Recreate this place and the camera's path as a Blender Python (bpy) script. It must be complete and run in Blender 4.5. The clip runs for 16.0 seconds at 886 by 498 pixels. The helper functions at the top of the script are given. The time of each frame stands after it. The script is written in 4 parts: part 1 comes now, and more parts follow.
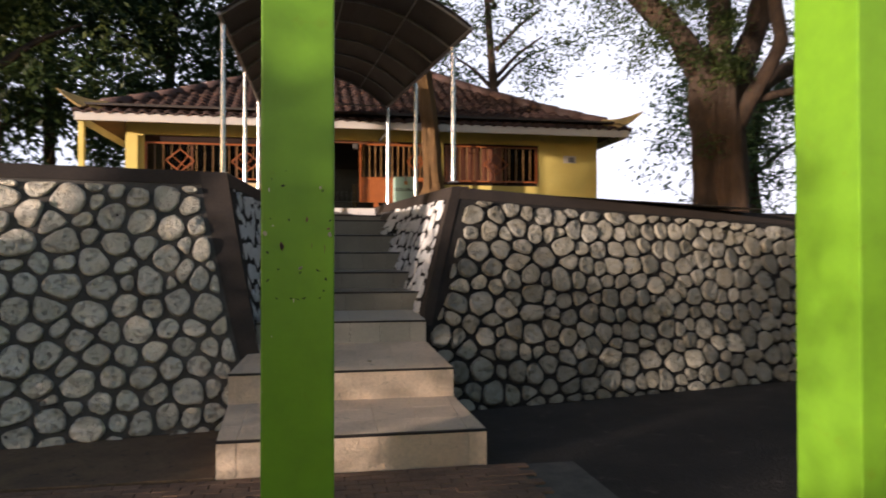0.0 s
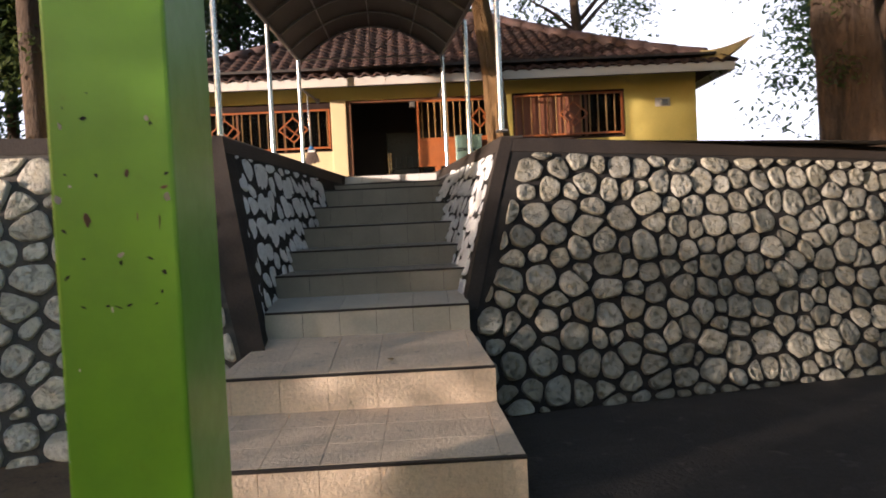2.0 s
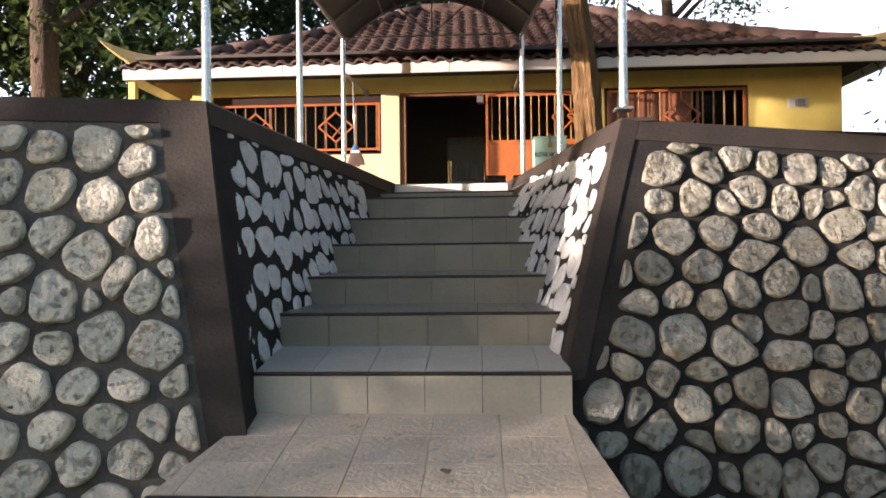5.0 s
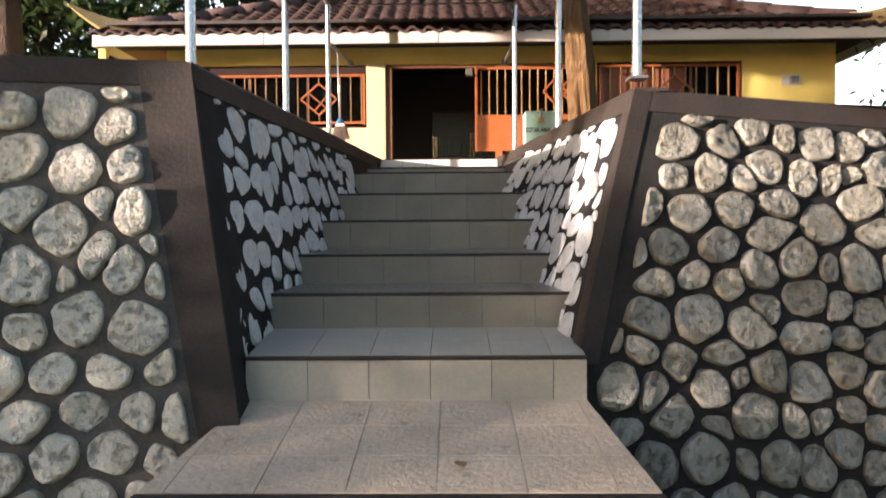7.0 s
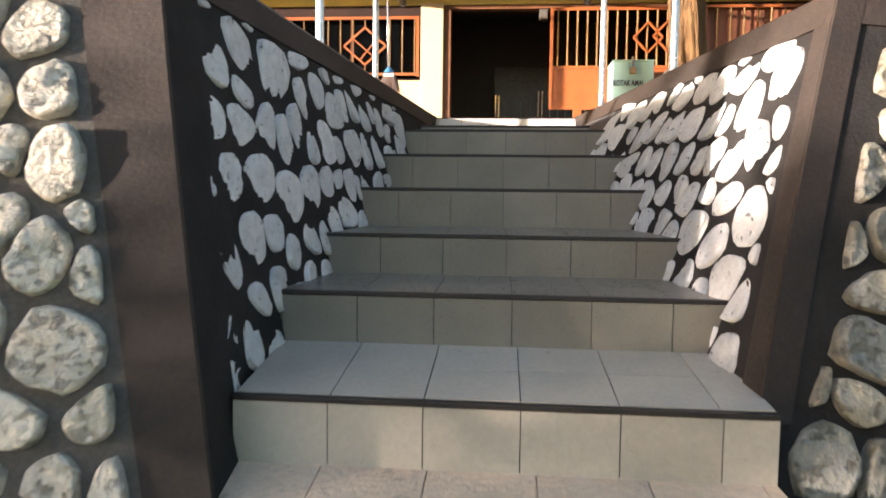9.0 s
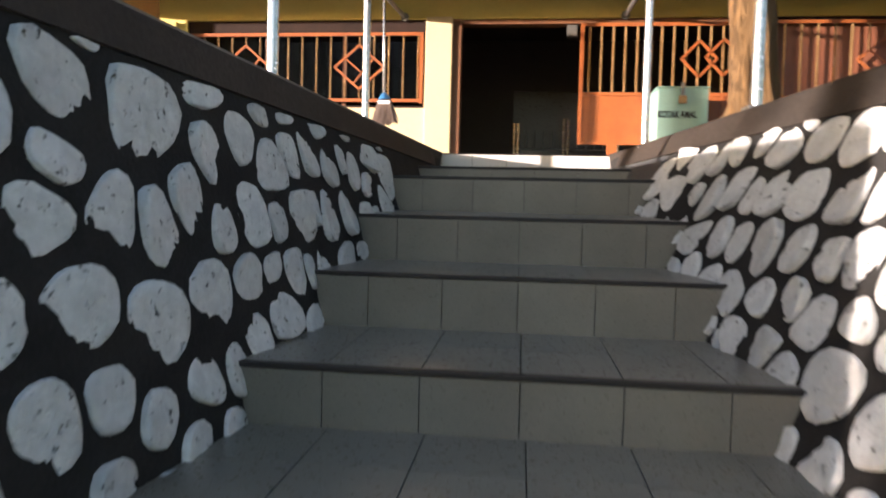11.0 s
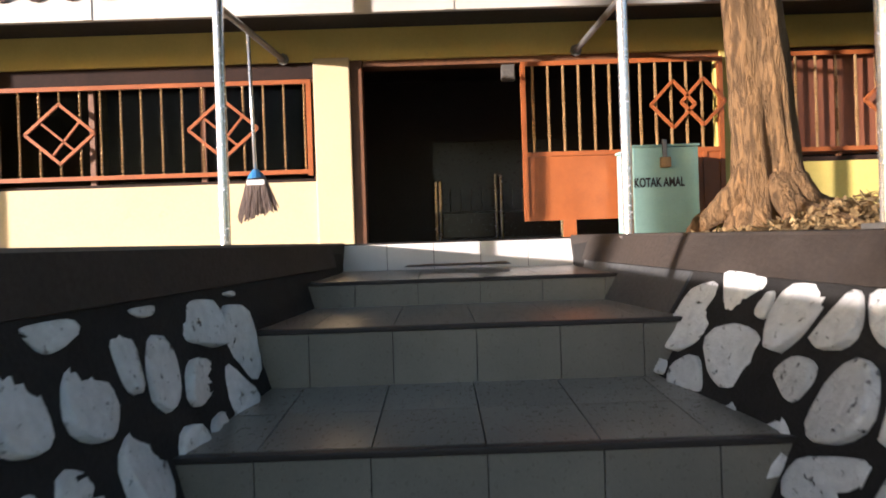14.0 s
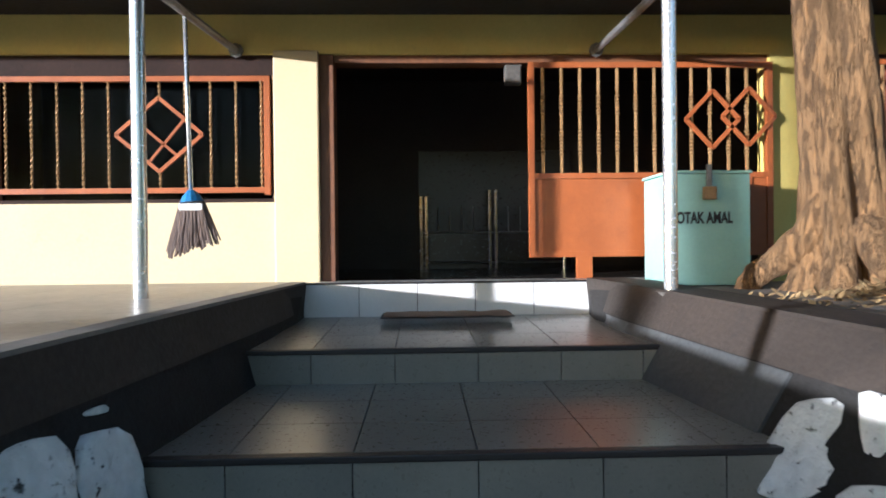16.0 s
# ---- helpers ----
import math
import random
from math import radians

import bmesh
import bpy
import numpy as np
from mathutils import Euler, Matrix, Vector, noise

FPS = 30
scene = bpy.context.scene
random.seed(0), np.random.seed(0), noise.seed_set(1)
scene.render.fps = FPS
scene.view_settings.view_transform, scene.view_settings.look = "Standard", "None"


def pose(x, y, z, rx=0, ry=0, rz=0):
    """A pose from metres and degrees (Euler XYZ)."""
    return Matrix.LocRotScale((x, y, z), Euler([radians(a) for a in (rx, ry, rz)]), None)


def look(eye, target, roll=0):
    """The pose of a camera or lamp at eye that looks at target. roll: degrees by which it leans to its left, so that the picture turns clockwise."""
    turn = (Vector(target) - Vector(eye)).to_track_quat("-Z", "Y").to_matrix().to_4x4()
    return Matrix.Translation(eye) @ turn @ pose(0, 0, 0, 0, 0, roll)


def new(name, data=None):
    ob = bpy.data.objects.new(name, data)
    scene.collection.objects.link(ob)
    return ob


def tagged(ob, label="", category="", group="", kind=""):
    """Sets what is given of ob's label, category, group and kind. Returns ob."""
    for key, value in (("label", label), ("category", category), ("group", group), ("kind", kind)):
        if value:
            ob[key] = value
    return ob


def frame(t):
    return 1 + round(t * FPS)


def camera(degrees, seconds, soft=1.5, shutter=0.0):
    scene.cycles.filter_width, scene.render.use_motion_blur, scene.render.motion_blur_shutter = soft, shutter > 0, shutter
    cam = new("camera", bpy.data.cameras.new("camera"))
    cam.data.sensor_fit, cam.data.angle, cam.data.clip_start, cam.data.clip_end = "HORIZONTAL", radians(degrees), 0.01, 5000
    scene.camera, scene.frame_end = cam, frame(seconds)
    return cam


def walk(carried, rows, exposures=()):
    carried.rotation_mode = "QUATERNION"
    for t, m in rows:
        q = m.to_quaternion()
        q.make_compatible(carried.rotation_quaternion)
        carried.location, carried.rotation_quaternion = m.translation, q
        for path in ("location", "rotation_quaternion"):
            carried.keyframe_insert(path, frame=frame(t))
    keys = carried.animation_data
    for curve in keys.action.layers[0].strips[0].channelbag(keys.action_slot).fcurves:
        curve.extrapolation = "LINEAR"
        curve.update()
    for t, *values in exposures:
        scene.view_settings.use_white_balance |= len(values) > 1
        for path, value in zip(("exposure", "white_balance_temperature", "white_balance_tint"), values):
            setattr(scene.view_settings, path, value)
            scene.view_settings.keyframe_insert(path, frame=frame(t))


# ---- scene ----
cam = camera(66.4, 16.0, 1.7, 0.5)
PATH = [
    (0, (-0.023, -0.14, 1.814), (0.337, 1.827, 1.84), -0.1),
    (0.5, (0.242, 0.194, 1.772), (0.404, 2.188, 1.796), -1.1),
    (1, (0.531, 0.533, 1.804), (0.638, 2.529, 1.774), -1.1),
    (1.5, (0.633, 0.933, 1.797), (0.871, 2.919, 1.774), 1.0),
    (2, (0.841, 1.345, 1.793), (0.89, 3.344, 1.735), -2.8),
    (2.5, (0.888, 1.746, 1.782), (0.811, 3.743, 1.721), 1.2),
    (3, (0.855, 2.27, 1.765), (0.88, 4.267, 1.668), 1.2),
    (3.5, (0.895, 2.713, 1.794), (0.665, 4.699, 1.765), -1.5),
    (4, (0.794, 3.152, 1.742), (0.61, 5.143, 1.735), 0.6),
    (4.2, (0.768, 3.298, 1.783), (0.63, 5.293, 1.785), -0.2),
    (6.3, (0.528, 3.887, 1.801), (0.429, 5.884, 1.819), -0.8),
    (6.5, (0.511, 3.895, 1.798), (0.405, 5.892, 1.799), -0.5),
    (7, (0.471, 3.956, 1.782), (0.439, 5.955, 1.734), -0.4),
    (7.5, (0.44, 4.279, 1.705), (0.268, 6.267, 1.559), -2.5),
    (8, (0.474, 4.615, 1.755), (0.148, 6.587, 1.672), 0.6),
    (8.5, (0.289, 5.026, 1.721), (0.091, 7.012, 1.59), 0.6),
    (8.7, (0.261, 5.19, 1.74), (0.078, 7.177, 1.609), 0.7),
    (10.8, (0.238, 6.644, 2.089), (0.154, 8.641, 2.001), 0.1),
    (11, (0.272, 6.817, 2.144), (0.04, 8.802, 2.063), 1.5),
    (11.5, (0.386, 7.136, 2.372), (0.093, 9.114, 2.334), 1.9),
    (12, (0.303, 7.512, 2.406), (0.164, 9.505, 2.31), 0.5),
    (12.5, (0.215, 7.741, 2.447), (0.2, 9.74, 2.383), -0.4),
    (13, (0.195, 8.15, 2.59), (0.155, 10.145, 2.454), -2.6),
    (13.5, (0.182, 8.404, 2.737), (0.058, 10.396, 2.611), -1.4),
    (14, (0.127, 8.646, 2.783), (0.141, 10.646, 2.776), -1.9),
    (14.5, (0.158, 8.929, 2.838), (0.15, 10.929, 2.848), -1.0),
    (15, (0.173, 9.134, 2.994), (0.176, 11.134, 3.016), -0.2),
    (15.5, (0.082, 9.346, 3.037), (0.19, 11.343, 3.052), -0.7),
    (16, (0.122, 9.594, 3.04), (0.185, 11.593, 3.026), -0.6),
]
LIGHT = [  # seconds, stops, kelvin, tint
    (0, 0.75, 6050, 22), (1.0, 1.1, 6000, 21), (2.5, 1.2, 5950, 21), (3.5, 1.45, 5800, 21), (4.0, 1.75, 5800, 21), (7.0, 1.9, 5850, 21), (8.7, 2.35, 5950, 20), (11.0, 1.95, 5750, 18), (12.5, 1.9, 5700, 17), (13.5, 1.85, 5450, 17), (14.5, 1.5, 5200, 17), (16.0, 1.55, 4600, 9),
]
walk(cam, [(t, look(eye, target, roll)) for t, eye, target, roll in PATH], LIGHT)

# ---- world, sun, exposure ----
SUN_EL, SUN_AZ = 5.0, 60.0  # degrees above the horizon; degrees the light turns from +y towards +x
world = bpy.data.worlds.new("sky")
scene.world = world
world.use_nodes = True
wn = world.node_tree.nodes
sky = wn.new("ShaderNodeTexSky")
sky.sky_type, sky.sun_disc, sky.dust_density = "NISHITA", False, 2.2
sky.sun_elevation, sky.sun_rotation = radians(SUN_EL), radians(180 + SUN_AZ)
wn["Background"].inputs["Strength"].default_value = 0.15
world.node_tree.links.new(sky.outputs["Color"], wn["Background"].inputs["Color"])
sun_data = bpy.data.lights.new("sun", "SUN")
sun_data.energy, sun_data.angle, sun_data.color = 4.4, radians(0.9), (1.0, 0.81, 0.60)
sun_way = Vector((math.sin(radians(SUN_AZ)), math.cos(radians(SUN_AZ)), -math.tan(radians(SUN_EL))))
new("sun", sun_data).matrix_world = look((0, 0, 20), Vector((0, 0, 20)) + sun_way)


# ---- materials ----
def mat(name, a, b, rough=0.7, scale=3.0, fine=40.0, bump=0.3, metal=0.0, rand=0.0, dirt=None, dirt_at=0.62, spec=0.5, stretch=(1, 1, 1), deep=0.01, grain=0.35, blotch=2.7, pit=0.0, edge=0.10):
    """A node material in world metres: a and b mixed by coarse and fine noise, dirt in blotches, bump from the fine noise."""
    m = bpy.data.materials.new(name)
    m.use_nodes = True
    n, link = m.node_tree.nodes, m.node_tree.links.new
    bsdf = n["Principled BSDF"]
    pos = n.new("ShaderNodeNewGeometry").outputs["Position"]
    mp = n.new("ShaderNodeMapping")
    mp.inputs["Scale"].default_value = stretch
    link(pos, mp.inputs["Vector"])

    def noise_node(s, detail, rough_=0.6):
        t = n.new("ShaderNodeTexNoise")
        t.inputs["Scale"].default_value, t.inputs["Detail"].default_value, t.inputs["Roughness"].default_value = s, detail, rough_
        link(mp.outputs["Vector"], t.inputs["Vector"])
        return t.outputs["Fac"]

    def mix(fac, x, y, mode="MIX"):
        k = n.new("ShaderNodeMix")
        k.data_type, k.blend_type = "RGBA", mode
        for sock, v in ((k.inputs[0], fac), (k.inputs[6], x), (k.inputs[7], y)):
            if isinstance(v, bpy.types.NodeSocket):
                link(v, sock)
            else:
                sock.default_value = v if isinstance(v, (int, float)) else (*v, 1)
        return k.outputs[2]

    def ramp(v, lo, hi):
        r = n.new("ShaderNodeMapRange")
        r.inputs["From Min"].default_value, r.inputs["From Max"].default_value = lo, hi
        link(v, r.inputs["Value"])
        return r.outputs["Result"]

    coarse, small = noise_node(scale, 4), noise_node(fine, 5)
    col = mix(ramp(coarse, 0.35, 0.65), a, b)
    col = mix(ramp(small, 0.3, 0.7), col, mix(grain, col, (0.02, 0.018, 0.015)))
    if dirt:
        mask = ramp(noise_node(scale * blotch, 6, 0.7), dirt_at, dirt_at + edge)
        col = mix(mask, col, dirt)
    if rand:
        info = n.new("ShaderNodeObjectInfo").outputs["Random"]
        hsv = n.new("ShaderNodeHueSaturation")
        val = n.new("ShaderNodeMapRange")
        val.inputs["To Min"].default_value, val.inputs["To Max"].default_value = 1 - rand, 1 + rand
        link(info, val.inputs["Value"])
        link(val.outputs["Result"], hsv.inputs["Value"])
        link(col, hsv.inputs["Color"])
        col = hsv.outputs["Color"]
    link(col, bsdf.inputs["Base Color"])
    bsdf.inputs["Metallic"].default_value = metal
    bsdf.inputs["Specular IOR Level"].default_value = spec
    rr = n.new("ShaderNodeMapRange")
    rr.inputs["To Min"].default_value, rr.inputs["To Max"].default_value = max(rough - 0.12, 0.02), min(rough + 0.12, 1)
    link(small, rr.inputs["Value"])
    link(rr.outputs["Result"], bsdf.inputs["Roughness"])
    if bump:
        bp = n.new("ShaderNodeBump")
        bp.inputs["Strength"].default_value, bp.inputs["Distance"].default_value = bump, deep
        if pit:
            hole = n.new("ShaderNodeMath")
            hole.operation = "MULTIPLY_ADD"
            hole.inputs[1].default_value = -pit
            link(mask, hole.inputs[0])
            link(small, hole.inputs[2])
            link(hole.outputs[0], bp.inputs["Height"])
        else:
            link(small, bp.inputs["Height"])
        link(bp.outputs["Normal"], bsdf.inputs["Normal"])
    return m


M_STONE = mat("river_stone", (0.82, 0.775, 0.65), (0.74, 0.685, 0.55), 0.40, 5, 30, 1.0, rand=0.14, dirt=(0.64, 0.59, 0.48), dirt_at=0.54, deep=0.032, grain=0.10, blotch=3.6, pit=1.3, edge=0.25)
# East wall's stones: darker and slightly greener than the west wall's.
M_EAST_STONE = mat("darker_river_stone", (0.385, 0.376, 0.325), (0.308, 0.287, 0.218), 0.34, 4.5, 30, 1.0, rand=0.24, dirt=(0.275, 0.25, 0.155), dirt_at=0.54, deep=0.028, grain=0.10, blotch=3.6, pit=1.3, edge=0.25)
M_WHITE_STONE = mat("white_painted_stone", (0.82, 0.82, 0.81), (0.72, 0.72, 0.71), 0.7, 6, 24, 0.9, rand=0.10, dirt=(0.10, 0.095, 0.085), dirt_at=0.605, deep=0.016, grain=0.16, blotch=5.0, pit=1.6, edge=0.07)
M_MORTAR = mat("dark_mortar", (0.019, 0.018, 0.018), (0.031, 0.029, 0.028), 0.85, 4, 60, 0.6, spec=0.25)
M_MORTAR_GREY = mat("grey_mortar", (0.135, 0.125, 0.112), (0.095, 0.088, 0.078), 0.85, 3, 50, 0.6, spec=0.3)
M_BAND = mat("brown_painted_plaster", (0.052, 0.040, 0.033), (0.036, 0.029, 0.025), 0.7, 2.2, 45, 0.4, spec=0.3, dirt=(0.035, 0.03, 0.027), dirt_at=0.58)
# Beige darkened for the upper steps: the stairwell's shade is in the colour.
M_TILE_SHADED = mat("shaded_beige_tile", (0.248, 0.230, 0.190), (0.208, 0.193, 0.160), 0.30, 2.5, 55, 0.10, rand=0.06, dirt=(0.205, 0.178, 0.14), dirt_at=0.64, deep=0.004, grain=0.14)
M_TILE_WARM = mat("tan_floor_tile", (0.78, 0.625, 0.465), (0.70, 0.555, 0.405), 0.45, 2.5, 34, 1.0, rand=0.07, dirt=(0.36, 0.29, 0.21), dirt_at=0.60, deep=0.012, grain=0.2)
# The same beige made lighter, for the brighter light on the third step.
M_TILE_LIT = mat("lit_beige_tile", (0.54, 0.50, 0.42), (0.47, 0.44, 0.37), 0.36, 2.5, 45, 0.25, rand=0.06, dirt=(0.30, 0.26, 0.20), dirt_at=0.64, deep=0.005, grain=0.14)
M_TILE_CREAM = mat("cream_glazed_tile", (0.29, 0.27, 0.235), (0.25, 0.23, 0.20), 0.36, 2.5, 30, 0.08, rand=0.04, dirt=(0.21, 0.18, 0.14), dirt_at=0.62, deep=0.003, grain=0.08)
M_PLINTH = mat("slate_grey_plaster", (0.085, 0.088, 0.092), (0.062, 0.064, 0.068), 0.6, 2.5, 45, 0.3, dirt=(0.04, 0.04, 0.042), dirt_at=0.6)
M_CEMENT = mat("grey_cement", (0.27, 0.235, 0.20), (0.20, 0.175, 0.15), 0.85, 1.8, 40, 0.4, dirt=(0.13, 0.11, 0.09), dirt_at=0.58, deep=0.006, grain=0.2)
M_TILE_WHITE = mat("white_glazed_tile", (0.74, 0.72, 0.70), (0.68, 0.66, 0.64), 0.25, 2.5, 55, 0.1, rand=0.03, grain=0.07)
M_NOSE = mat("black_nosing", (0.016, 0.013, 0.013), (0.026, 0.02, 0.018), 0.45, 5, 60, 0.2)
M_GROUT = mat("grout", (0.16, 0.14, 0.12), (0.11, 0.10, 0.085), 0.9, 6, 60, 0.4)
M_GREEN = mat("green_gloss_paint", (0.175, 0.395, 0.020), (0.15, 0.34, 0.018), 0.34, 1.6, 9, 0.25, dirt=(0.155, 0.31, 0.016), dirt_at=0.60, deep=0.006, grain=0.12)
M_YELLOW = mat("yellow_wall_paint", (0.72, 0.58, 0.16), (0.66, 0.52, 0.13), 0.7, 1.4, 50, 0.15, dirt=(0.52, 0.42, 0.14), dirt_at=0.64, deep=0.004, grain=0.07)
M_CREAM = mat("cream_wall_paint", (0.64, 0.515, 0.30), (0.59, 0.475, 0.27), 0.7, 1.4, 50, 0.15, dirt=(0.54, 0.44, 0.22), dirt_at=0.62, deep=0.004, grain=0.07)
M_FASCIA = mat("white_fascia_board", (0.60, 0.57, 0.52), (0.52, 0.49, 0.45), 0.6, 2, 40, 0.2, dirt=(0.36, 0.32, 0.27), dirt_at=0.64, stretch=(0.5, 1, 3), grain=0.07)
M_ORANGE = mat("orange_brown_metal_paint", (0.36, 0.105, 0.025), (0.28, 0.08, 0.02), 0.36, 4, 50, 0.12, grain=0.07)
M_BROWN_FRAME = mat("brown_wood_frame", (0.22, 0.09, 0.035), (0.15, 0.06, 0.025), 0.5, 4, 40, 0.3, stretch=(1, 1, 0.2))
M_GOLD = mat("gold_painted_steel", (0.46, 0.28, 0.12), (0.36, 0.21, 0.08), 0.35, 5, 60, 0.1, metal=0.4)
M_STEEL = mat("polished_steel", (0.88, 0.87, 0.86), (0.82, 0.81, 0.80), 0.24, 4, 50, 0.0, metal=0.8, grain=0.0)
M_GREY_STEEL = mat("painted_grey_steel", (0.30, 0.29, 0.28), (0.22, 0.21, 0.20), 0.4, 5, 50, 0.1, metal=0.5)
M_TARP = mat("dark_canopy_sheet", (0.030, 0.028, 0.027), (0.045, 0.040, 0.038), 0.6, 1.5, 30, 0.2)
M_ROOF = mat("clay_roof_tile", (0.085, 0.040, 0.032), (0.050, 0.030, 0.027), 0.8, 2, 40, 0.4, rand=0.25, dirt=(0.05, 0.04, 0.036), dirt_at=0.58)
M_RIDGE = mat("grey_red_ridge_tile", (0.15, 0.085, 0.075), (0.10, 0.065, 0.06), 0.75, 3, 40, 0.3, dirt=(0.05, 0.04, 0.038), dirt_at=0.6)
M_HORN = mat("ochre_horn", (0.62, 0.47, 0.20), (0.52, 0.38, 0.15), 0.6, 4, 40, 0.2)
# Room surfaces are coloured near-black to carry the unlit interior's shade.
M_ROOM_SHADE = mat("interior_shade_brown", (0.050, 0.038, 0.032), (0.040, 0.030, 0.025), 0.6, 2, 30, 0.1)
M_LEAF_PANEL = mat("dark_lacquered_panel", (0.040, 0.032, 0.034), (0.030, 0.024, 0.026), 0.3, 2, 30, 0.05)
M_DARK_FRAME = mat("dark_brown_timber", (0.040, 0.022, 0.017), (0.028, 0.016, 0.013), 0.8, 4, 40, 0.3, spec=0.15)
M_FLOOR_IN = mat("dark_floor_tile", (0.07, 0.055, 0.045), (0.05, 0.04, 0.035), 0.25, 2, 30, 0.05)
M_BOX = mat("pale_turquoise_paint", (0.34, 0.56, 0.51), (0.30, 0.50, 0.46), 0.5, 3, 50, 0.12, dirt=(0.30, 0.46, 0.41), dirt_at=0.66, grain=0.07)
M_INK = mat("black_lettering", (0.02, 0.02, 0.02), (0.03, 0.03, 0.03), 0.7, 5, 50, 0.0)
M_BARK = mat("tree_bark", (0.29, 0.16, 0.058), (0.22, 0.125, 0.048), 0.9, 5, 26, 1.0, dirt=(0.225, 0.13, 0.05), dirt_at=0.50, stretch=(2.0, 2.0, 0.42), deep=0.045, blotch=3.0, pit=1.3, edge=0.3, grain=0.25)
M_BARK_OLD = mat("dark_old_bark", (0.105, 0.066, 0.040), (0.065, 0.043, 0.029), 0.9, 3, 22, 1.0, dirt=(0.17, 0.105, 0.055), dirt_at=0.60, stretch=(1, 1, 0.3), deep=0.06, blotch=3.0, pit=-0.8, edge=0.25, grain=0.4)
# Near-black colour stands in for the shade under the eaves.
M_SOFFIT = mat("eave_shade_black", (0.020, 0.019, 0.022), (0.014, 0.013, 0.016), 0.7, 2, 30, 0.1)
M_SHUTTER = mat("reddish_brown_shutter", (0.27, 0.095, 0.045), (0.20, 0.07, 0.035), 0.5, 3, 40, 0.2, stretch=(4, 1, 0.3))
M_GLASS = bpy.data.materials.new("dark_tinted_glass")
M_GLASS.use_nodes = True
glass = M_GLASS.node_tree.nodes["Principled BSDF"].inputs
glass["Base Color"].default_value, glass["Roughness"].default_value = (0.16, 0.15, 0.14, 1), 0.10
glass["Transmission Weight"].default_value, glass["IOR"].default_value = 1.0, 1.16
M_LEAF = mat("leaf_green", (0.105, 0.145, 0.035), (0.060, 0.100, 0.028), 0.5, 1.2, 12, 0.0)
M_LEAF_FAR = mat("leaf_dark_green", (0.080, 0.135, 0.045), (0.048, 0.095, 0.034), 0.5, 0.8, 9, 0.0)
for leafy in (M_LEAF, M_LEAF_FAR):  # thin leaves let light through
    nn, ll = leafy.node_tree.nodes, leafy.node_tree.links
    thin, both = nn.new("ShaderNodeBsdfTranslucent"), nn.new("ShaderNodeMixShader")
    base_link = nn["Principled BSDF"].inputs["Base Color"].links[0].from_socket
    ll.new(base_link, thin.inputs["Color"])
    both.inputs[0].default_value = 0.45
    ll.new(nn["Principled BSDF"].outputs[0], both.inputs[1])
    ll.new(thin.outputs[0], both.inputs[2])
    ll.new(both.outputs[0], nn["Material Output"].inputs["Surface"])
M_SOIL = mat("dark_earth_paving", (0.060, 0.048, 0.038), (0.036, 0.029, 0.024), 0.9, 1.5, 22, 1.0, dirt=(0.12, 0.10, 0.08), dirt_at=0.60, deep=0.05)
M_PAVER = mat("red_brown_paver", (0.27, 0.155, 0.095), (0.19, 0.115, 0.075), 0.7, 3, 45, 0.5, rand=0.18)
M_VERGE = mat("brown_bare_earth", (0.20, 0.13, 0.07), (0.14, 0.09, 0.055), 0.9, 3, 40, 0.6, dirt=(0.05, 0.038, 0.03), dirt_at=0.58)
M_CHIP = mat("dark_bare_chip", (0.022, 0.030, 0.012), (0.035, 0.04, 0.02), 0.7, 20, 80, 0.2)
M_LITTER = mat("dry_leaf", (0.46, 0.32, 0.14), (0.24, 0.15, 0.06), 0.8, 14, 60, 0.2)
M_BRISTLE = mat("brown_bristle", (0.27, 0.20, 0.17), (0.19, 0.14, 0.115), 0.9, 20, 80, 0.6, stretch=(1, 1, 0.15))
M_BLUE = mat("blue_plastic", (0.05, 0.22, 0.50), (0.04, 0.18, 0.42), 0.4, 6, 60, 0.0)
M_MAT = mat("tan_doormat", (0.52, 0.40, 0.30), (0.42, 0.31, 0.23), 0.95, 9, 90, 0.8)


# ---- mesh helpers ----
def part(name, bm, material, parent=None, label="", smooth=False):
    """Links a bmesh as one mesh object under a thing or a part."""
    me = bpy.data.meshes.new(name)
    bmesh.ops.recalc_face_normals(bm, faces=bm.faces)
    bm.to_mesh(me)
    bm.free()
    me.materials.append(material)
    if smooth:
        me.shade_smooth()
    ob = new(name, me)
    if parent:
        ob.parent = parent
        ob.matrix_parent_inverse = parent.matrix_world.inverted()
    if label:
        ob["label"] = label
    return ob


def thing(name, at, label, category, group="", kind=""):
    ob = new(name)
    ob.empty_display_size = 0.1
    ob.matrix_world = Matrix.Translation(at)
    return tagged(ob, label, category, group, kind)


def box(bm, x0, x1, y0, y1, z0, z1, bevel=0.0):
    r = bmesh.ops.create_cube(bm, size=1, matrix=Matrix.Translation(((x0 + x1) / 2, (y0 + y1) / 2, (z0 + z1) / 2)) @ Matrix.Diagonal((x1 - x0, y1 - y0, z1 - z0, 1)))
    if bevel:
        edges = {e for v in r["verts"] for e in v.link_edges}
        bmesh.ops.bevel(bm, geom=list(edges), offset=bevel, segments=2, affect="EDGES", profile=0.6)
    return bm


def bx(*a, **k):
    return box(bmesh.new(), *a, **k)


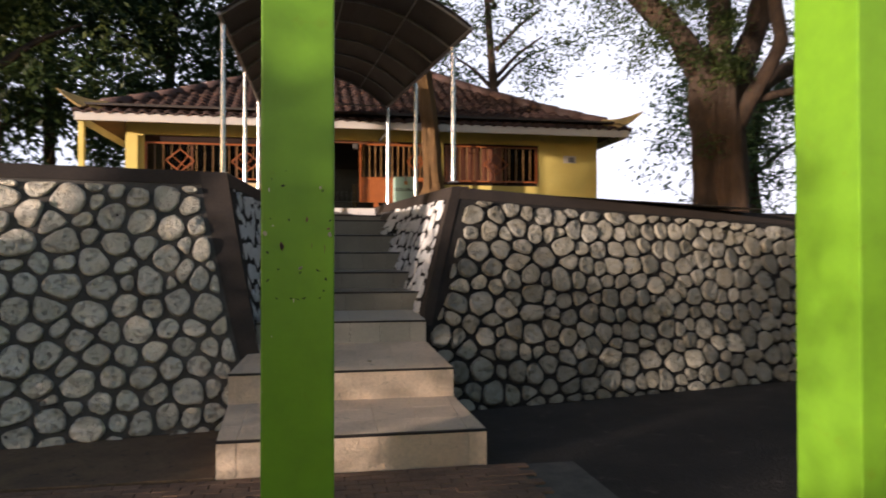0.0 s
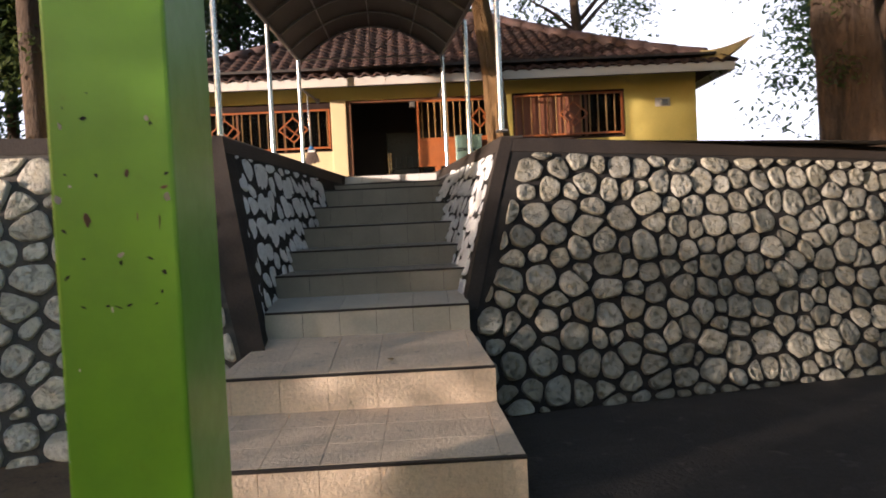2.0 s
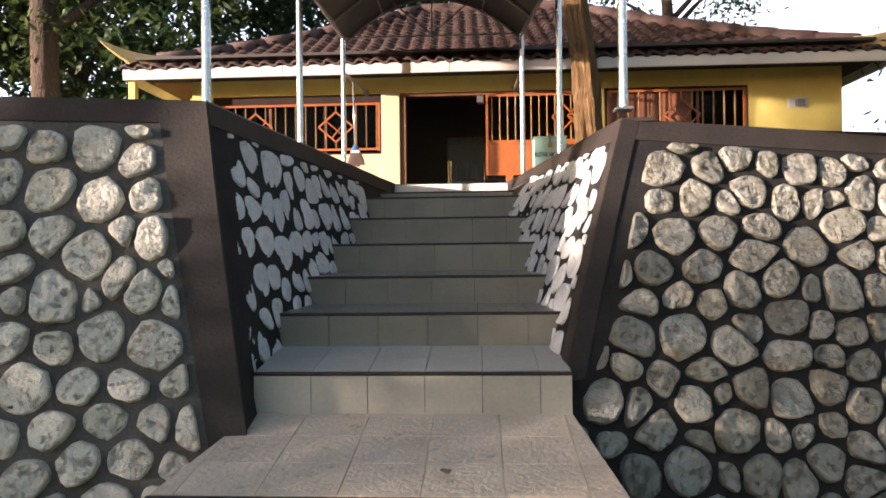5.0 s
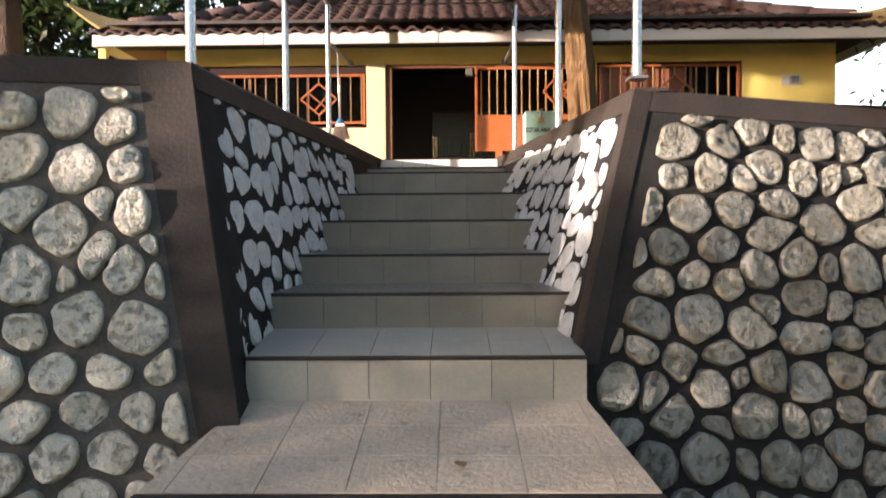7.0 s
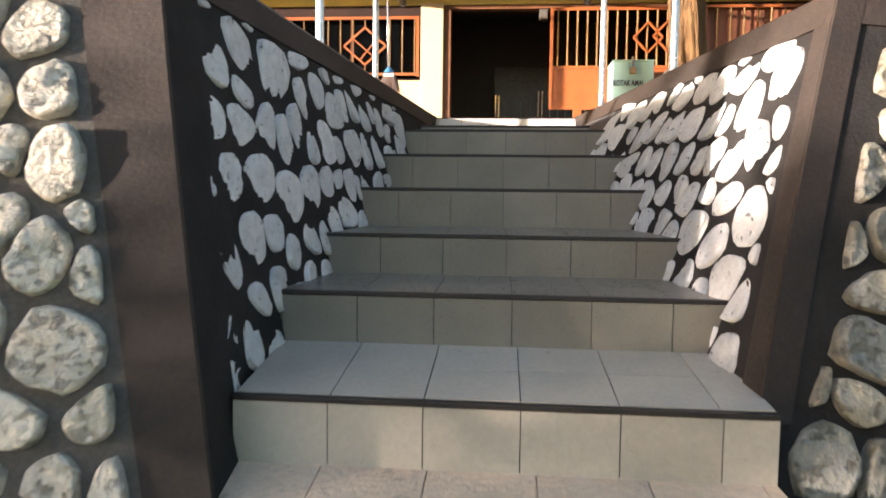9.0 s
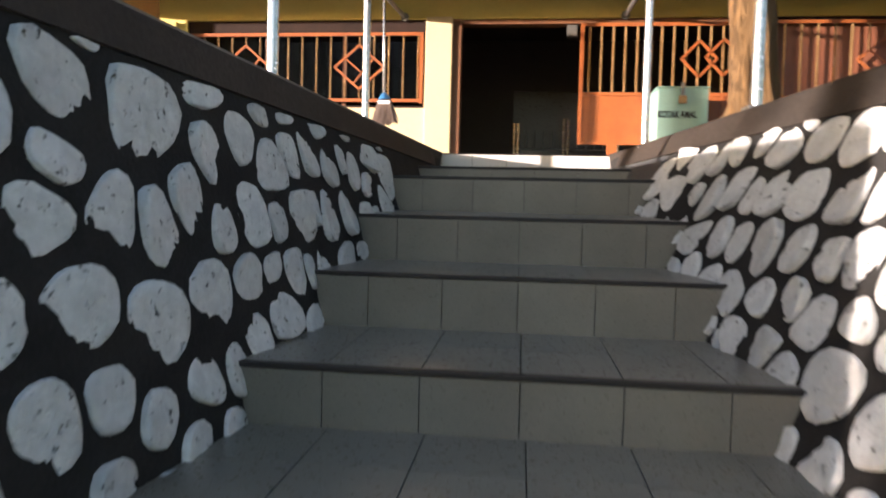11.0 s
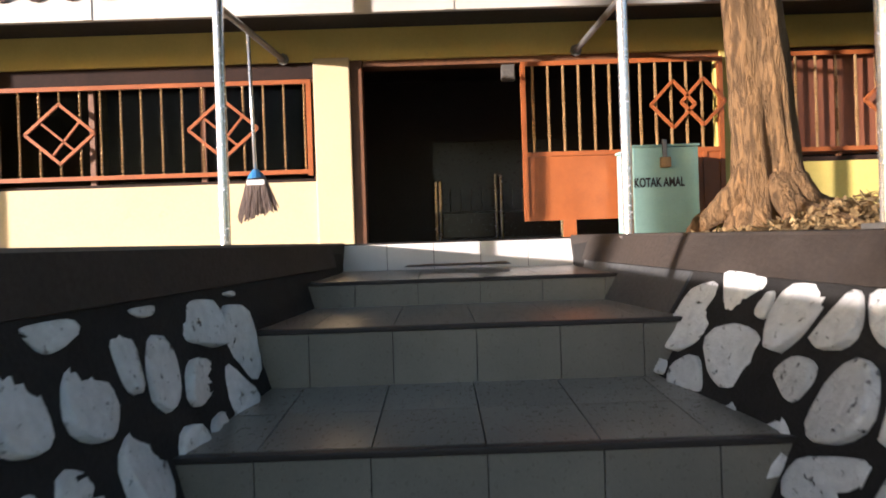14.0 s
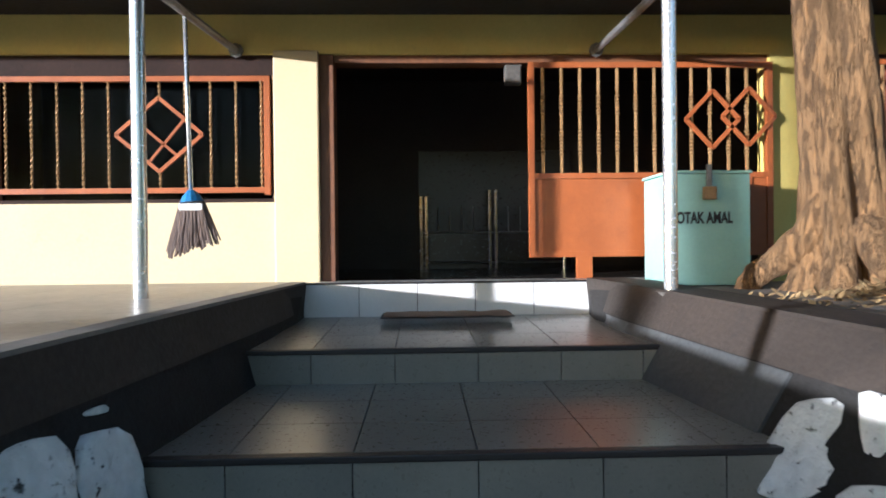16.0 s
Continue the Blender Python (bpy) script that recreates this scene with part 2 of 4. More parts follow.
def tube(bm, points, radii, seg=10, cap=True):
    """A round tube along points with a radius at each."""
    pts = [Vector(p) for p in points]
    if isinstance(radii, (int, float)):
        radii = [radii] * len(pts)
    rings = []
    side = None
    for i, p in enumerate(pts):
        way = (pts[min(i + 1, len(pts) - 1)] - pts[max(i - 1, 0)]).normalized()
        if side is None:
            side = way.orthogonal().normalized()
        side = (side - way * side.dot(way)).normalized()
        up = way.cross(side)
        rings.append([bm.verts.new(p + (side * math.cos(a) + up * math.sin(a)) * radii[i]) for a in (2 * math.pi * k / seg for k in range(seg))])
    for a, b in zip(rings, rings[1:]):
        for k in range(seg):
            bm.faces.new((a[k], a[(k + 1) % seg], b[(k + 1) % seg], b[k]))
    if cap:
        bm.faces.new(rings[0][::-1])
        bm.faces.new(rings[-1])
    return bm


def rod(p, q, r, seg=8):
    return tube(bmesh.new(), [p, q], r, seg)


# ---- the lie of the land ----
STEPS = [  # nosing y, nosing z, foot of the riser z, left x, right x
    (5.64, 0.317, 0.00, -0.85, 1.42),
    (6.77, 0.676, 0.385, -0.90, 1.35),
    (7.80, 1.076, 0.828, -0.725, 1.222),
    (8.43, 1.385, 1.155, -0.740, 1.215),
    (9.15, 1.620, 1.398, -0.725, 1.215),
    (9.94, 1.896, 1.640, -0.728, 1.215),
    (10.68, 2.176, 1.915, -0.718, 1.205),
    (11.48, 2.455, 2.215, -0.712, 1.200),
    (12.44, 2.602, 2.460, -0.627, 1.125),
    (13.53, 2.818, 2.625, -0.565, 1.096),
]
FLOOR_Z, FRONT_Y = 2.82, 13.79


def stair_z(y):
    """Height of the stairs' slope line at y."""
    rows = [(s[0], s[1]) for s in STEPS]
    if y <= rows[0][0]:
        return 0.0
    for (a, za), (b, zb) in zip(rows, rows[1:]):
        if y <= b:
            return za + (zb - za) * (y - a) / (b - a)
    return rows[-1][1]


def top_z(side, x):
    return 2.783 if side < 0 else 2.726 - 0.045 * (x - 1.739)


def front_y(side, x, z):
    """The leaning front face of the retaining walls."""
    if side < 0:
        return 7.955 + 0.2 * (x + 1.08) - 0.27 * (2.783 - z)
    return 8.58 + 0.2 * (x - 1.739) - 0.315 * (2.726 - z)


def inner_x(side, y, z):
    """The leaning face beside the stairs."""
    k = min(max((y - 8.0) / 5.525, 0), 1)
    top, foot = (-1.08 + 0.52 * k, -0.785 + 0.215 * k + 0.15 * min(max(8.0 - y, 0), 0.7)) if side < 0 else (1.80 - 0.704 * k, 1.245 - 0.139 * k)
    zf = max(min(stair_z(y), 2.7), 0.9)
    return foot + (top - foot) * (z - zf) / (2.79 - zf) if k < 1 else top


# ---- retaining walls ----
def terrace(side):
    """The solid bank on one side of the stairs, with its front and inner faces."""
    bm = bmesh.new()
    far = 16.0 * side
    zs = [-0.1, 0.4, 0.9, 1.4, 1.8, 2.2, 2.5, None]
    rows = []
    for i in range(13):
        s = i / 12
        row = []
        for z in zs:
            x0 = 1.739 if side > 0 else -1.08
            zz = top_z(side, x0) + (0.07 * s if side > 0 else 0.017 * s) if z is None else z
            x = x0
            for _ in range(6):
                y = front_y(side, x, zz) * (1 - s) + 13.525 * s
                x = inner_x(side, y, zz)
            row.append(bm.verts.new((x, y, zz)))
        zt = top_z(side, far) * (1 - s) + 2.79 * s
        for z in (zt, -0.1):
            row.append(bm.verts.new((far, front_y(side, far, z) * (1 - s) + 13.525 * s, z)))
        rows.append(row)
    for a, b in zip(rows, rows[1:]):
        for k in range(len(a)):
            q = (k + 1) % len(a)
            bm.faces.new((a[k], a[q], b[q], b[k]))
    bm.faces.new(rows[0])
    bm.faces.new(rows[-1][::-1])
    return bm


WALLS = {}
for side, nm in ((-1, "wall_west"), (1, "wall_east")):
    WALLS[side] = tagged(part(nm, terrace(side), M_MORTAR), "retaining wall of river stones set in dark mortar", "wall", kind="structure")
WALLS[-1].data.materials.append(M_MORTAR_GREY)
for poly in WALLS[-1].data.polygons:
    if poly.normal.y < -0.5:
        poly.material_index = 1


def strip(name, quad_rows, material, parent, thick=0.012, label=""):
    """A thin plastered band that follows rows of (outer, inner) points with an outward way each."""
    bm = bmesh.new()
    sec = []
    for p, q, w in quad_rows:
        p, q, w = Vector(p), Vector(q), Vector(w).normalized() * thick
        sec.append([bm.verts.new(v) for v in (p - w, p + w, q + w, q - w)])
    for a, b in zip(sec, sec[1:]):
        for k in range(4):
            bm.faces.new((a[k], a[(k + 1) % 4], b[(k + 1) % 4], b[k]))
    bm.faces.new(sec[0])
    bm.faces.new(sec[-1][::-1])
    return part(name, bm, material, parent, label)


def face_pt(side, y, z):
    return (inner_x(side, y, z), y, z)


def corner(side, z):
    x = 1.739 if side > 0 else -1.08
    for _ in range(6):
        y = front_y(side, x, z)
        x = inner_x(side, y, z)
    return Vector((x, y, z))


BAND = 0.15
for side in (-1, 1):
    w = WALLS[side]
    out = (0, -1, 0.3)
    inn = (-side, 0, 0.3)
    x0 = corner(side, 2.72).x
    # along the top of the front face
    rows = []
    for i in range(12):
        x = x0 + side * (i / 11) * 14
        zt = top_z(side, x) + 0.012
        rows.append(((x, front_y(side, x, zt), zt), (x, front_y(side, x, zt - 0.15), zt - 0.15), out))
    strip("front_band", rows, M_BAND, w, label="dark brown painted band")
    # down the corner, front side and inner side
    zlow = 0.72 if side < 0 else 1.0
    zz = [zlow + (top_z(side, x0) - zlow) * i / 8 for i in range(9)]
    rows = []
    for z in zz:
        c = corner(side, z)
        x = c.x + side * (0.175 + 0.04 * z if side < 0 else 0.12)
        rows.append((c + Vector((-side * 0.012, -0.012, 0)), (x, front_y(side, x, z), z), out))
    strip("corner_band", rows, M_BAND, w, 0.014)
    rows = []
    for z in zz:
        c = corner(side, z)
        y = c.y + 0.12
        rows.append((c, face_pt(side, y, z), inn))
    if side > 0:
        strip("inner_corner_band", rows, M_BAND, w, 0.013)
    # along the top of the inner face
    rows = []
    for i in range(13):
        y = corner(side, 2.74).y + (13.52 - corner(side, 2.74).y) * i / 12
        zt = 2.735 + 0.085 * min(max((y - 8.4) / 5, 0), 1) if side > 0 else 2.785 + 0.03 * i / 12
        drop = BAND
        rows.append((face_pt(side, y, zt), face_pt(side, y, zt - drop), inn))
    strip("inner_band", rows, M_BAND, w, 0.014)
    # plain plaster under the band beside the top steps
    if side > 0:
        rows = []
        for i in range(9):
            y = 11.62 + 1.88 * i / 8
            zt = 2.735 + 0.085 * min(max((y - 8.4) / 5, 0), 1) - BAND - 0.004
            rows.append((face_pt(side, y, zt), face_pt(side, y, max(stair_z(y) - 0.16, 2.40)), inn))
        strip("plinth", rows, M_PLINTH, w, 0.008, "slate grey plastered plinth")
    # top of the kerb
    rows = []
    for i in range(13):
        y = corner(side, 2.74).y + (13.52 - corner(side, 2.74).y) * i / 12
        zt = (2.735 + 0.085 * min(max((y - 8.4) / 5, 0), 1) if side > 0 else 2.785 + 0.03 * i / 12) + 0.004
        x = inner_x(side, y, zt)
        rows.append(((x - side * 0.01, y, zt), (x + side * (0.22 if side > 0 else 0.075), y, zt), (0, 0, 1)))
    strip("kerb_top", rows, M_BAND if side > 0 else M_CEMENT, w, 0.012)
    rows = []
    for i in range(12):
        x = x0 + side * (i / 11) * 14
        zt = top_z(side, x) + 0.006
        y = front_y(side, x, zt)
        rows.append(((x, y - 0.01, zt), (x, y + 0.22, zt), (0, 0, 1)))
    strip("front_kerb_top", rows, M_BAND, w, 0.012)


def clip(poly, px, py, nx, ny):
    """The part of a convex polygon on the side of (px, py) that (nx, ny) points away from."""
    res = []
    for i, a in enumerate(poly):
        b = poly[(i + 1) % len(poly)]
        da, db = (a[0] - px) * nx + (a[1] - py) * ny, (b[0] - px) * nx + (b[1] - py) * ny
        if da <= 0:
            res.append(a)
        if (da < 0 < db) or (db < 0 < da):
            t = da / (da - db)
            res.append((a[0] + (b[0] - a[0]) * t, a[1] + (b[1] - a[1]) * t))
    return res


def area(poly):
    return 0.5 * sum(a[0] * b[1] - b[0] * a[1] for a, b in zip(poly, poly[1:] + poly[:1]))


def cobbles(parent, place, way, domain, size, gap, rng, material, proud=0.035, squash=1.0, limit=300, rough=0.005, dent=0.040, jit=0.31):
    """Rounded stones that fill a convex domain, each its own object. place(u, v) gives the point, way(u, v) the outward normal."""
    us, vs = [p[0] for p in domain], [p[1] for p in domain]
    seeds = []
    row, v = 0, min(vs) - size
    while v < max(vs) + size:
        u = min(us) - size + (size * 0.5 if row % 2 else 0) + rng.uniform(-0.3, 0.3) * size
        while u < max(us) + size:
            if rng.random() > 0.06:
                seeds.append((u + rng.uniform(-jit, jit) * size, v + rng.uniform(-jit, jit) * size))
            u += size * rng.choice((0.82, 0.95, 1.0, 1.08, 1.25))
        v += size * 0.9 * squash
        row += 1
    made, rest = 0, bmesh.new()
    bulk = [(size * rng.choice((0.28, 0.36, 0.44, 0.5, 0.56, 0.62))) ** 2 for _ in seeds]

    def cell_of(i, start):
        cell, (su, sv) = list(start), seeds[i]
        for j, (ou, ov) in enumerate(seeds):
            if j != i and abs(ou - su) < 3 * size and abs(ov - sv) < 3 * size and cell:
                f = 0.5 + (bulk[i] - bulk[j]) / (2 * ((ou - su) ** 2 + (ov - sv) ** 2))
                cell = clip(cell, su + (ou - su) * f, sv + (ov - sv) * f, ou - su, ov - sv)
        return cell

    # even the cells out once, so that no slivers are left
    wide = [(min(us) - 2 * size, min(vs) - 2 * size), (max(us) + 2 * size, min(vs) - 2 * size), (max(us) + 2 * size, max(vs) + 2 * size), (min(us) - 2 * size, max(vs) + 2 * size)]
    moved = []
    for i, (su, sv) in enumerate(seeds):
        c = cell_of(i, wide) or [(su, sv)]
        moved.append((0.35 * su + 0.65 * sum(p[0] for p in c) / len(c), 0.35 * sv + 0.65 * sum(p[1] for p in c) / len(c)))
    seeds = moved
    for n_seed in range(len(seeds)):
        cell = cell_of(n_seed, domain)
        if len(cell) < 3:
            continue
        ar = abs(area(cell))
        if ar < 0.19 * size * size:
            continue
        cu, cv = sum(p[0] for p in cell) / len(cell), sum(p[1] for p in cell) / len(cell)
        r = math.sqrt(ar / math.pi)
        k = 1 - gap * rng.uniform(0.8, 1.25) / r
        shape = [(cu + (p[0] - cu) * k, cv + (p[1] - cv) * k) for p in cell]
        for q in (0.22, 0.25, 0.25):
            shape = [((1 - w) * a[0] + w * b[0], (1 - w) * a[1] + w * b[1]) for a, b in zip(shape, shape[1:] + shape[:1]) for w in (q, 1 - q)]
        # even spacing round the outline
        count = 18
        lens = [math.dist(a, b) for a, b in zip(shape, shape[1:] + shape[:1])]
        total, ring, acc, i = sum(lens), [], 0.0, 0
        for j in range(count):
            goal = total * j / count
            while acc + lens[i] < goal:
                acc += lens[i]
                i += 1
            t = (goal - acc) / lens[i]
            a, b = shape[i], shape[(i + 1) % len(shape)]
            wob = 1 + rng.uniform(-11, 11) * rough
            pu, pv = a[0] + (b[0] - a[0]) * t, a[1] + (b[1] - a[1]) * t
            ring.append((cu + (pu - cu) * wob, cv + (pv - cv) * wob))
        bm = bmesh.new() if made < limit else rest
        h = proud * rng.uniform(0.75, 1.25)
        tilt = (rng.uniform(-0.2, 0.2), rng.uniform(-0.2, 0.2))
        loops = []
        for f, lift in ((1.0, -0.012), (0.985, h * 0.50), (0.94, h * 0.86), (0.80, h), (0.42, h * 0.97)):
            lp = []
            for pu, pv in ring:
                du, dv = (pu - cu) * f, (pv - cv) * f
                ext = lift + (tilt[0] * du + tilt[1] * dv if lift > 0 else 0) + (rng.uniform(-rough, rough) if lift > 0 else 0) - (dent * max(0, noise.noise(Vector(((cu + du) * 19, (cv + dv) * 19, made * 3.7))) + 0.15) if f < 0.9 else 0)
                lp.append(bm.verts.new(Vector(place(cu + du, cv + dv)) + Vector(way(cu, cv)) * ext))
            loops.append(lp)
        mid = bm.verts.new(Vector(place(cu, cv)) + Vector(way(cu, cv)) * (h * rng.uniform(0.9, 1.05) - dent * max(0, noise.noise(Vector((cu * 13, cv * 13, made * 3.7))) + 0.15)))
        for a, b in zip(loops, loops[1:]):
            for j in range(count):
                bm.faces.new((a[j], a[(j + 1) % count], b[(j + 1) % count], b[j]))
        for j in range(count):
            bm.faces.new((loops[-1][j], loops[-1][(j + 1) % count], mid))
        if made < limit:
            part("stone", bm, material, parent, smooth=True)
        made += 1
    if made > limit:
        tagged(part("stones", rest, material, parent, smooth=True), kind="stuff")
    else:
        rest.free()
    return made


def unit(*v):
    return Vector(v).normalized()


rng = random.Random(7)
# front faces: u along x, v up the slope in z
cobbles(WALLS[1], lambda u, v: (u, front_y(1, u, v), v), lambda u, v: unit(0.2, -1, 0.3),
        [(1.10, -0.02), (7.6, -0.02), (7.6, 2.29), (1.87, 2.565), (1.46, 1.2), (1.12, 0.6)], 0.245, 0.021, rng, M_EAST_STONE, 0.052)
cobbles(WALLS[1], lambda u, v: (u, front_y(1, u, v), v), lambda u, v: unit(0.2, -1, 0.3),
        [(7.6, -0.02), (12.0, -0.02), (12.0, 2.09), (7.6, 2.29)], 0.26, 0.021, rng, M_EAST_STONE, 0.052, limit=0)
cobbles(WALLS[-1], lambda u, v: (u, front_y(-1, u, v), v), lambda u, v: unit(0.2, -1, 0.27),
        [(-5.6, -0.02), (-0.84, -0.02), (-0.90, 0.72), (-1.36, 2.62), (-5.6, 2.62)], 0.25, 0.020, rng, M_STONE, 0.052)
# inner faces: u along y, v up in z
cobbles(WALLS[-1], lambda u, v: (inner_x(-1, u, v), u, v), lambda u, v: unit(1, 0.08, 0.25),
        [(7.85, 0.85), (11.45, 2.20), (11.45, 2.645), (8.15, 2.645), (7.85, 1.2)], 0.215, 0.027, rng, M_WHITE_STONE, 0.014, 1.3, rough=0.0025, dent=0.008, jit=0.46)
cobbles(WALLS[1], lambda u, v: (inner_x(1, u, v), u, v), lambda u, v: unit(-1, -0.1, 0.3),
        [(8.05, 0.95), (11.55, 2.24), (11.55, 2.66), (8.68, 2.60), (8.2, 1.2)], 0.190, 0.019, rng, M_WHITE_STONE, 0.016, 1.3, rough=0.0025, dent=0.008, jit=0.46)

# ---- ground, terrace, paving ----
bm = bmesh.new()
bmesh.ops.create_grid(bm, x_segments=24, y_segments=24, size=300)
tagged(part("ground", bm, M_SOIL), "dark trodden earth and old paving", "ground", kind="structure")
bm = bx(-60, 60, 13.526, 120, -0.1, 2.775)
tagged(part("terrace_ground", bm, M_SOIL), "earth terrace that carries the house", "ground", kind="structure")

bm = bmesh.new()
rows = []
for i in range(9):
    y = 8.3 + 5.48 * i / 8
    rows.append([bm.verts.new((x, y, z)) for z in (2.70, 2.792 + 0.022 * i / 8) for x in ((inner_x(-1, y, 2.75) - 0.06), -4.6)])
for a, b in zip(rows, rows[1:]):
    for q in ((0, 1), (1, 3), (3, 2), (2, 0)):
        bm.faces.new((a[q[0]], a[q[1]], b[q[1]], b[q[0]]))
bm.faces.new([rows[0][k] for k in (0, 1, 3, 2)])
bm.faces.new([rows[-1][k] for k in (0, 2, 3, 1)])
terrace_floor = tagged(part("pavement_terrace", bm, M_GROUT), "glossy cream tiled floor in front of the house", "pavement", kind="structure")


def floor_tile(xa, xb, ya, yb, slope_in):
    """One glazed tile; slope_in makes its right edge follow the kerb."""
    bm = bmesh.new()
    za, zb = 2.792 + 0.022 * (ya - 8.3) / 5.48, 2.792 + 0.022 * (yb - 8.3) / 5.48
    ra, rb = (inner_x(-1, ya, 2.75) - 0.068, inner_x(-1, yb, 2.75) - 0.068) if slope_in else (xb, xb)
    lo = [bm.verts.new(p) for p in ((xa, ya, za - 0.002), (ra, ya, za - 0.002), (rb, yb, zb - 0.002), (xa, yb, zb - 0.002))]
    hi = [bm.verts.new(p.co + Vector((0, 0, 0.009))) for p in lo]
    bm.faces.new(hi)
    for k in range(4):
        bm.faces.new((lo[k], lo[(k + 1) % 4], hi[(k + 1) % 4], hi[k]))
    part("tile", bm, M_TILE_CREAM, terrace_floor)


for r in range(13):
    ya = 8.5 + 0.403 * r
    for k in range(8):
        xb = -1.40 - 0.403 * (k - 1)
        floor_tile(xb - 0.400, xb, ya, min(ya + 0.400, 13.73), k == 0)

# cement beside the eastern kerb
bm = bmesh.new()
rows = []
for i in range(9):
    s = 0.01 + 0.985 * i / 8
    row = []
    for k in range(9):
        yf = front_y(1, 1.739, 2.72) + 0.2
        y = yf * (1 - s) + 13.52 * s
        x = (inner_x(1, y, 2.75) + 0.215) + (6.6 - 1.9) * k / 8
        row.append(bm.verts.new((x, y, top_z(1, x) * (1 - s) + 2.79 * s + 0.014 + 0.006 * noise.noise(Vector((x * 2, y * 2, 0))))))
    rows.append(row)
for a, b in zip(rows, rows[1:]):
    for k in range(8):
        bm.faces.new((a[k], a[k + 1], b[k + 1], b[k]))
tagged(part("pavement_cement", bm, M_CEMENT), "flat worn grey cement beside the stairs", "pavement", kind="structure")

# brick paving in front of the stairs and the earth strip under the wall
bm = bx(-8, -0.86, 5.62, 7.4, -0.02, 0.035, bevel=0.01)
tagged(part("pavement_verge", bm, M_VERGE), "bare brown earth verge at the foot of the wall", "pavement", kind="structure")

# added emissive sheet that stands in for the bright hazy sky beyond the trees
m_sky_glow = bpy.data.materials.new("glowing_sky_sheet")
m_sky_glow.use_nodes = True
haze = m_sky_glow.node_tree.nodes["Principled BSDF"].inputs
haze["Base Color"].default_value, haze["Emission Color"].default_value, haze["Emission Strength"].default_value = (0, 0, 0, 1), (0.88, 0.94, 1.0, 1), 0.76
bm = bmesh.new()
low, high = [[bm.verts.new((170 * math.sin(radians(a)), 170 * math.cos(radians(a)), z)) for a in range(-50, 51, 5)] for z in (-1, 95)]
for k in range(20):
    bm.faces.new((low[k], low[k + 1], high[k + 1], high[k]))
tagged(part("backdrop", bm, m_sky_glow), "added glowing sheet standing in for the white hazy sky", "sky", kind="structure")

# ---- stairs ----
stairs = tagged(new("stairs"), "tiled staircase with black nosings between stone walls", "stairs", kind="structure")
TW = 0.35
for i, (y, z, foot, xl, xr) in enumerate(STEPS[:9]):
    y2, z2 = STEPS[i + 1][0], STEPS[i + 1][2]
    xl2, xr2 = STEPS[i + 1][3], STEPS[i + 1][4]
    if i >= 3:
        xl, xr, xl2, xr2 = xl - 0.12, xr + 0.12, xl2 - 0.12, xr2 + 0.12
    bm = bmesh.new()
    low = foot - 0.25
    v = [bm.verts.new(p) for p in ((xl, y, low), (xr, y, low), (xr, y, z - 0.012), (xl, y, z - 0.012), (xl2, y2 + 0.05, low), (xr2, y2 + 0.05, low), (xr2, y2 + 0.05, z2 - 0.010), (xl2, y2 + 0.05, z2 - 0.010))]
    for f in ((0, 1, 2, 3), (5, 4, 7, 6), (4, 0, 3, 7), (1, 5, 6, 2), (3, 2, 6, 7), (0, 4, 5, 1)):
        bm.faces.new([v[k] for k in f])
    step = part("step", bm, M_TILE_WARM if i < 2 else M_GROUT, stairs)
    tw = 0.39 if i < 2 else TW
    off = (0.087 - 3 * tw, 0.390 - 4 * tw, 1.032 - 6 * tw, 1.005 - 6 * tw, 0.98 - 6 * tw, 0.959 - 6 * tw, 0.954 - 6 * tw, 0.974 - 6 * tw, 0.705 - 6 * tw)[i]
    cols = [max(xl, min(xr, off + k * tw)) for k in range(-1, 10)]
    cols = [c for k, c in enumerate(cols) if k == 0 or c > cols[k - 1] + 0.03]
    if cols[0] > xl + 0.001:
        cols.insert(0, xl)
    # third step lighter, upper steps darker: the fall-off of light is in the tiles
    mt = M_TILE_WARM if i < 2 else M_TILE_LIT if i == 2 else M_TILE_SHADED
    g = 0.0022
    for a, b in zip(cols, cols[1:]):
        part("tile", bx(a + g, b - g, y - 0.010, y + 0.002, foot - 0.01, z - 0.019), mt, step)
    rows_n = max(1, round((y2 - y) / tw))
    for r in range(rows_n):
        ya, yb = y + 0.03 + (y2 - y - 0.03) * r / rows_n, y + 0.03 + (y2 - y - 0.03) * (r + 1) / rows_n
        za, zb = z + (z2 - z) * (ya - y) / (y2 - y), z + (z2 - z) * (yb - y) / (y2 - y)
        fa, fb = (ya - y) / (y2 - y), (yb - y) / (y2 - y)
        for a, b in zip(cols, cols[1:]):
            bm = bmesh.new()

            def side_x(x, f):
                if abs(x - xl) < 1e-6:
                    return xl + (xl2 - xl) * f
                if abs(x - xr) < 1e-6:
                    return xr + (xr2 - xr) * f
                return x
            lo = [bm.verts.new(p) for p in ((side_x(a, fa) + g, ya + g, za - 0.012), (side_x(b, fa) - g, ya + g, za - 0.012), (side_x(b, fb) - g, yb - g, zb - 0.012), (side_x(a, fb) + g, yb - g, zb - 0.012))]
            hi = [bm.verts.new(p.co + Vector((0, 0, 0.012))) for p in lo]
            bm.faces.new(hi)
            for k in range(4):
                bm.faces.new((lo[k], lo[(k + 1) % 4], hi[(k + 1) % 4], hi[k]))
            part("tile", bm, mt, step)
    part("nosing", bx(xl, xr, y - 0.016, y + 0.022, z - 0.018, z + 0.003, bevel=0.004), M_NOSE, step, "black rounded nosing strip")
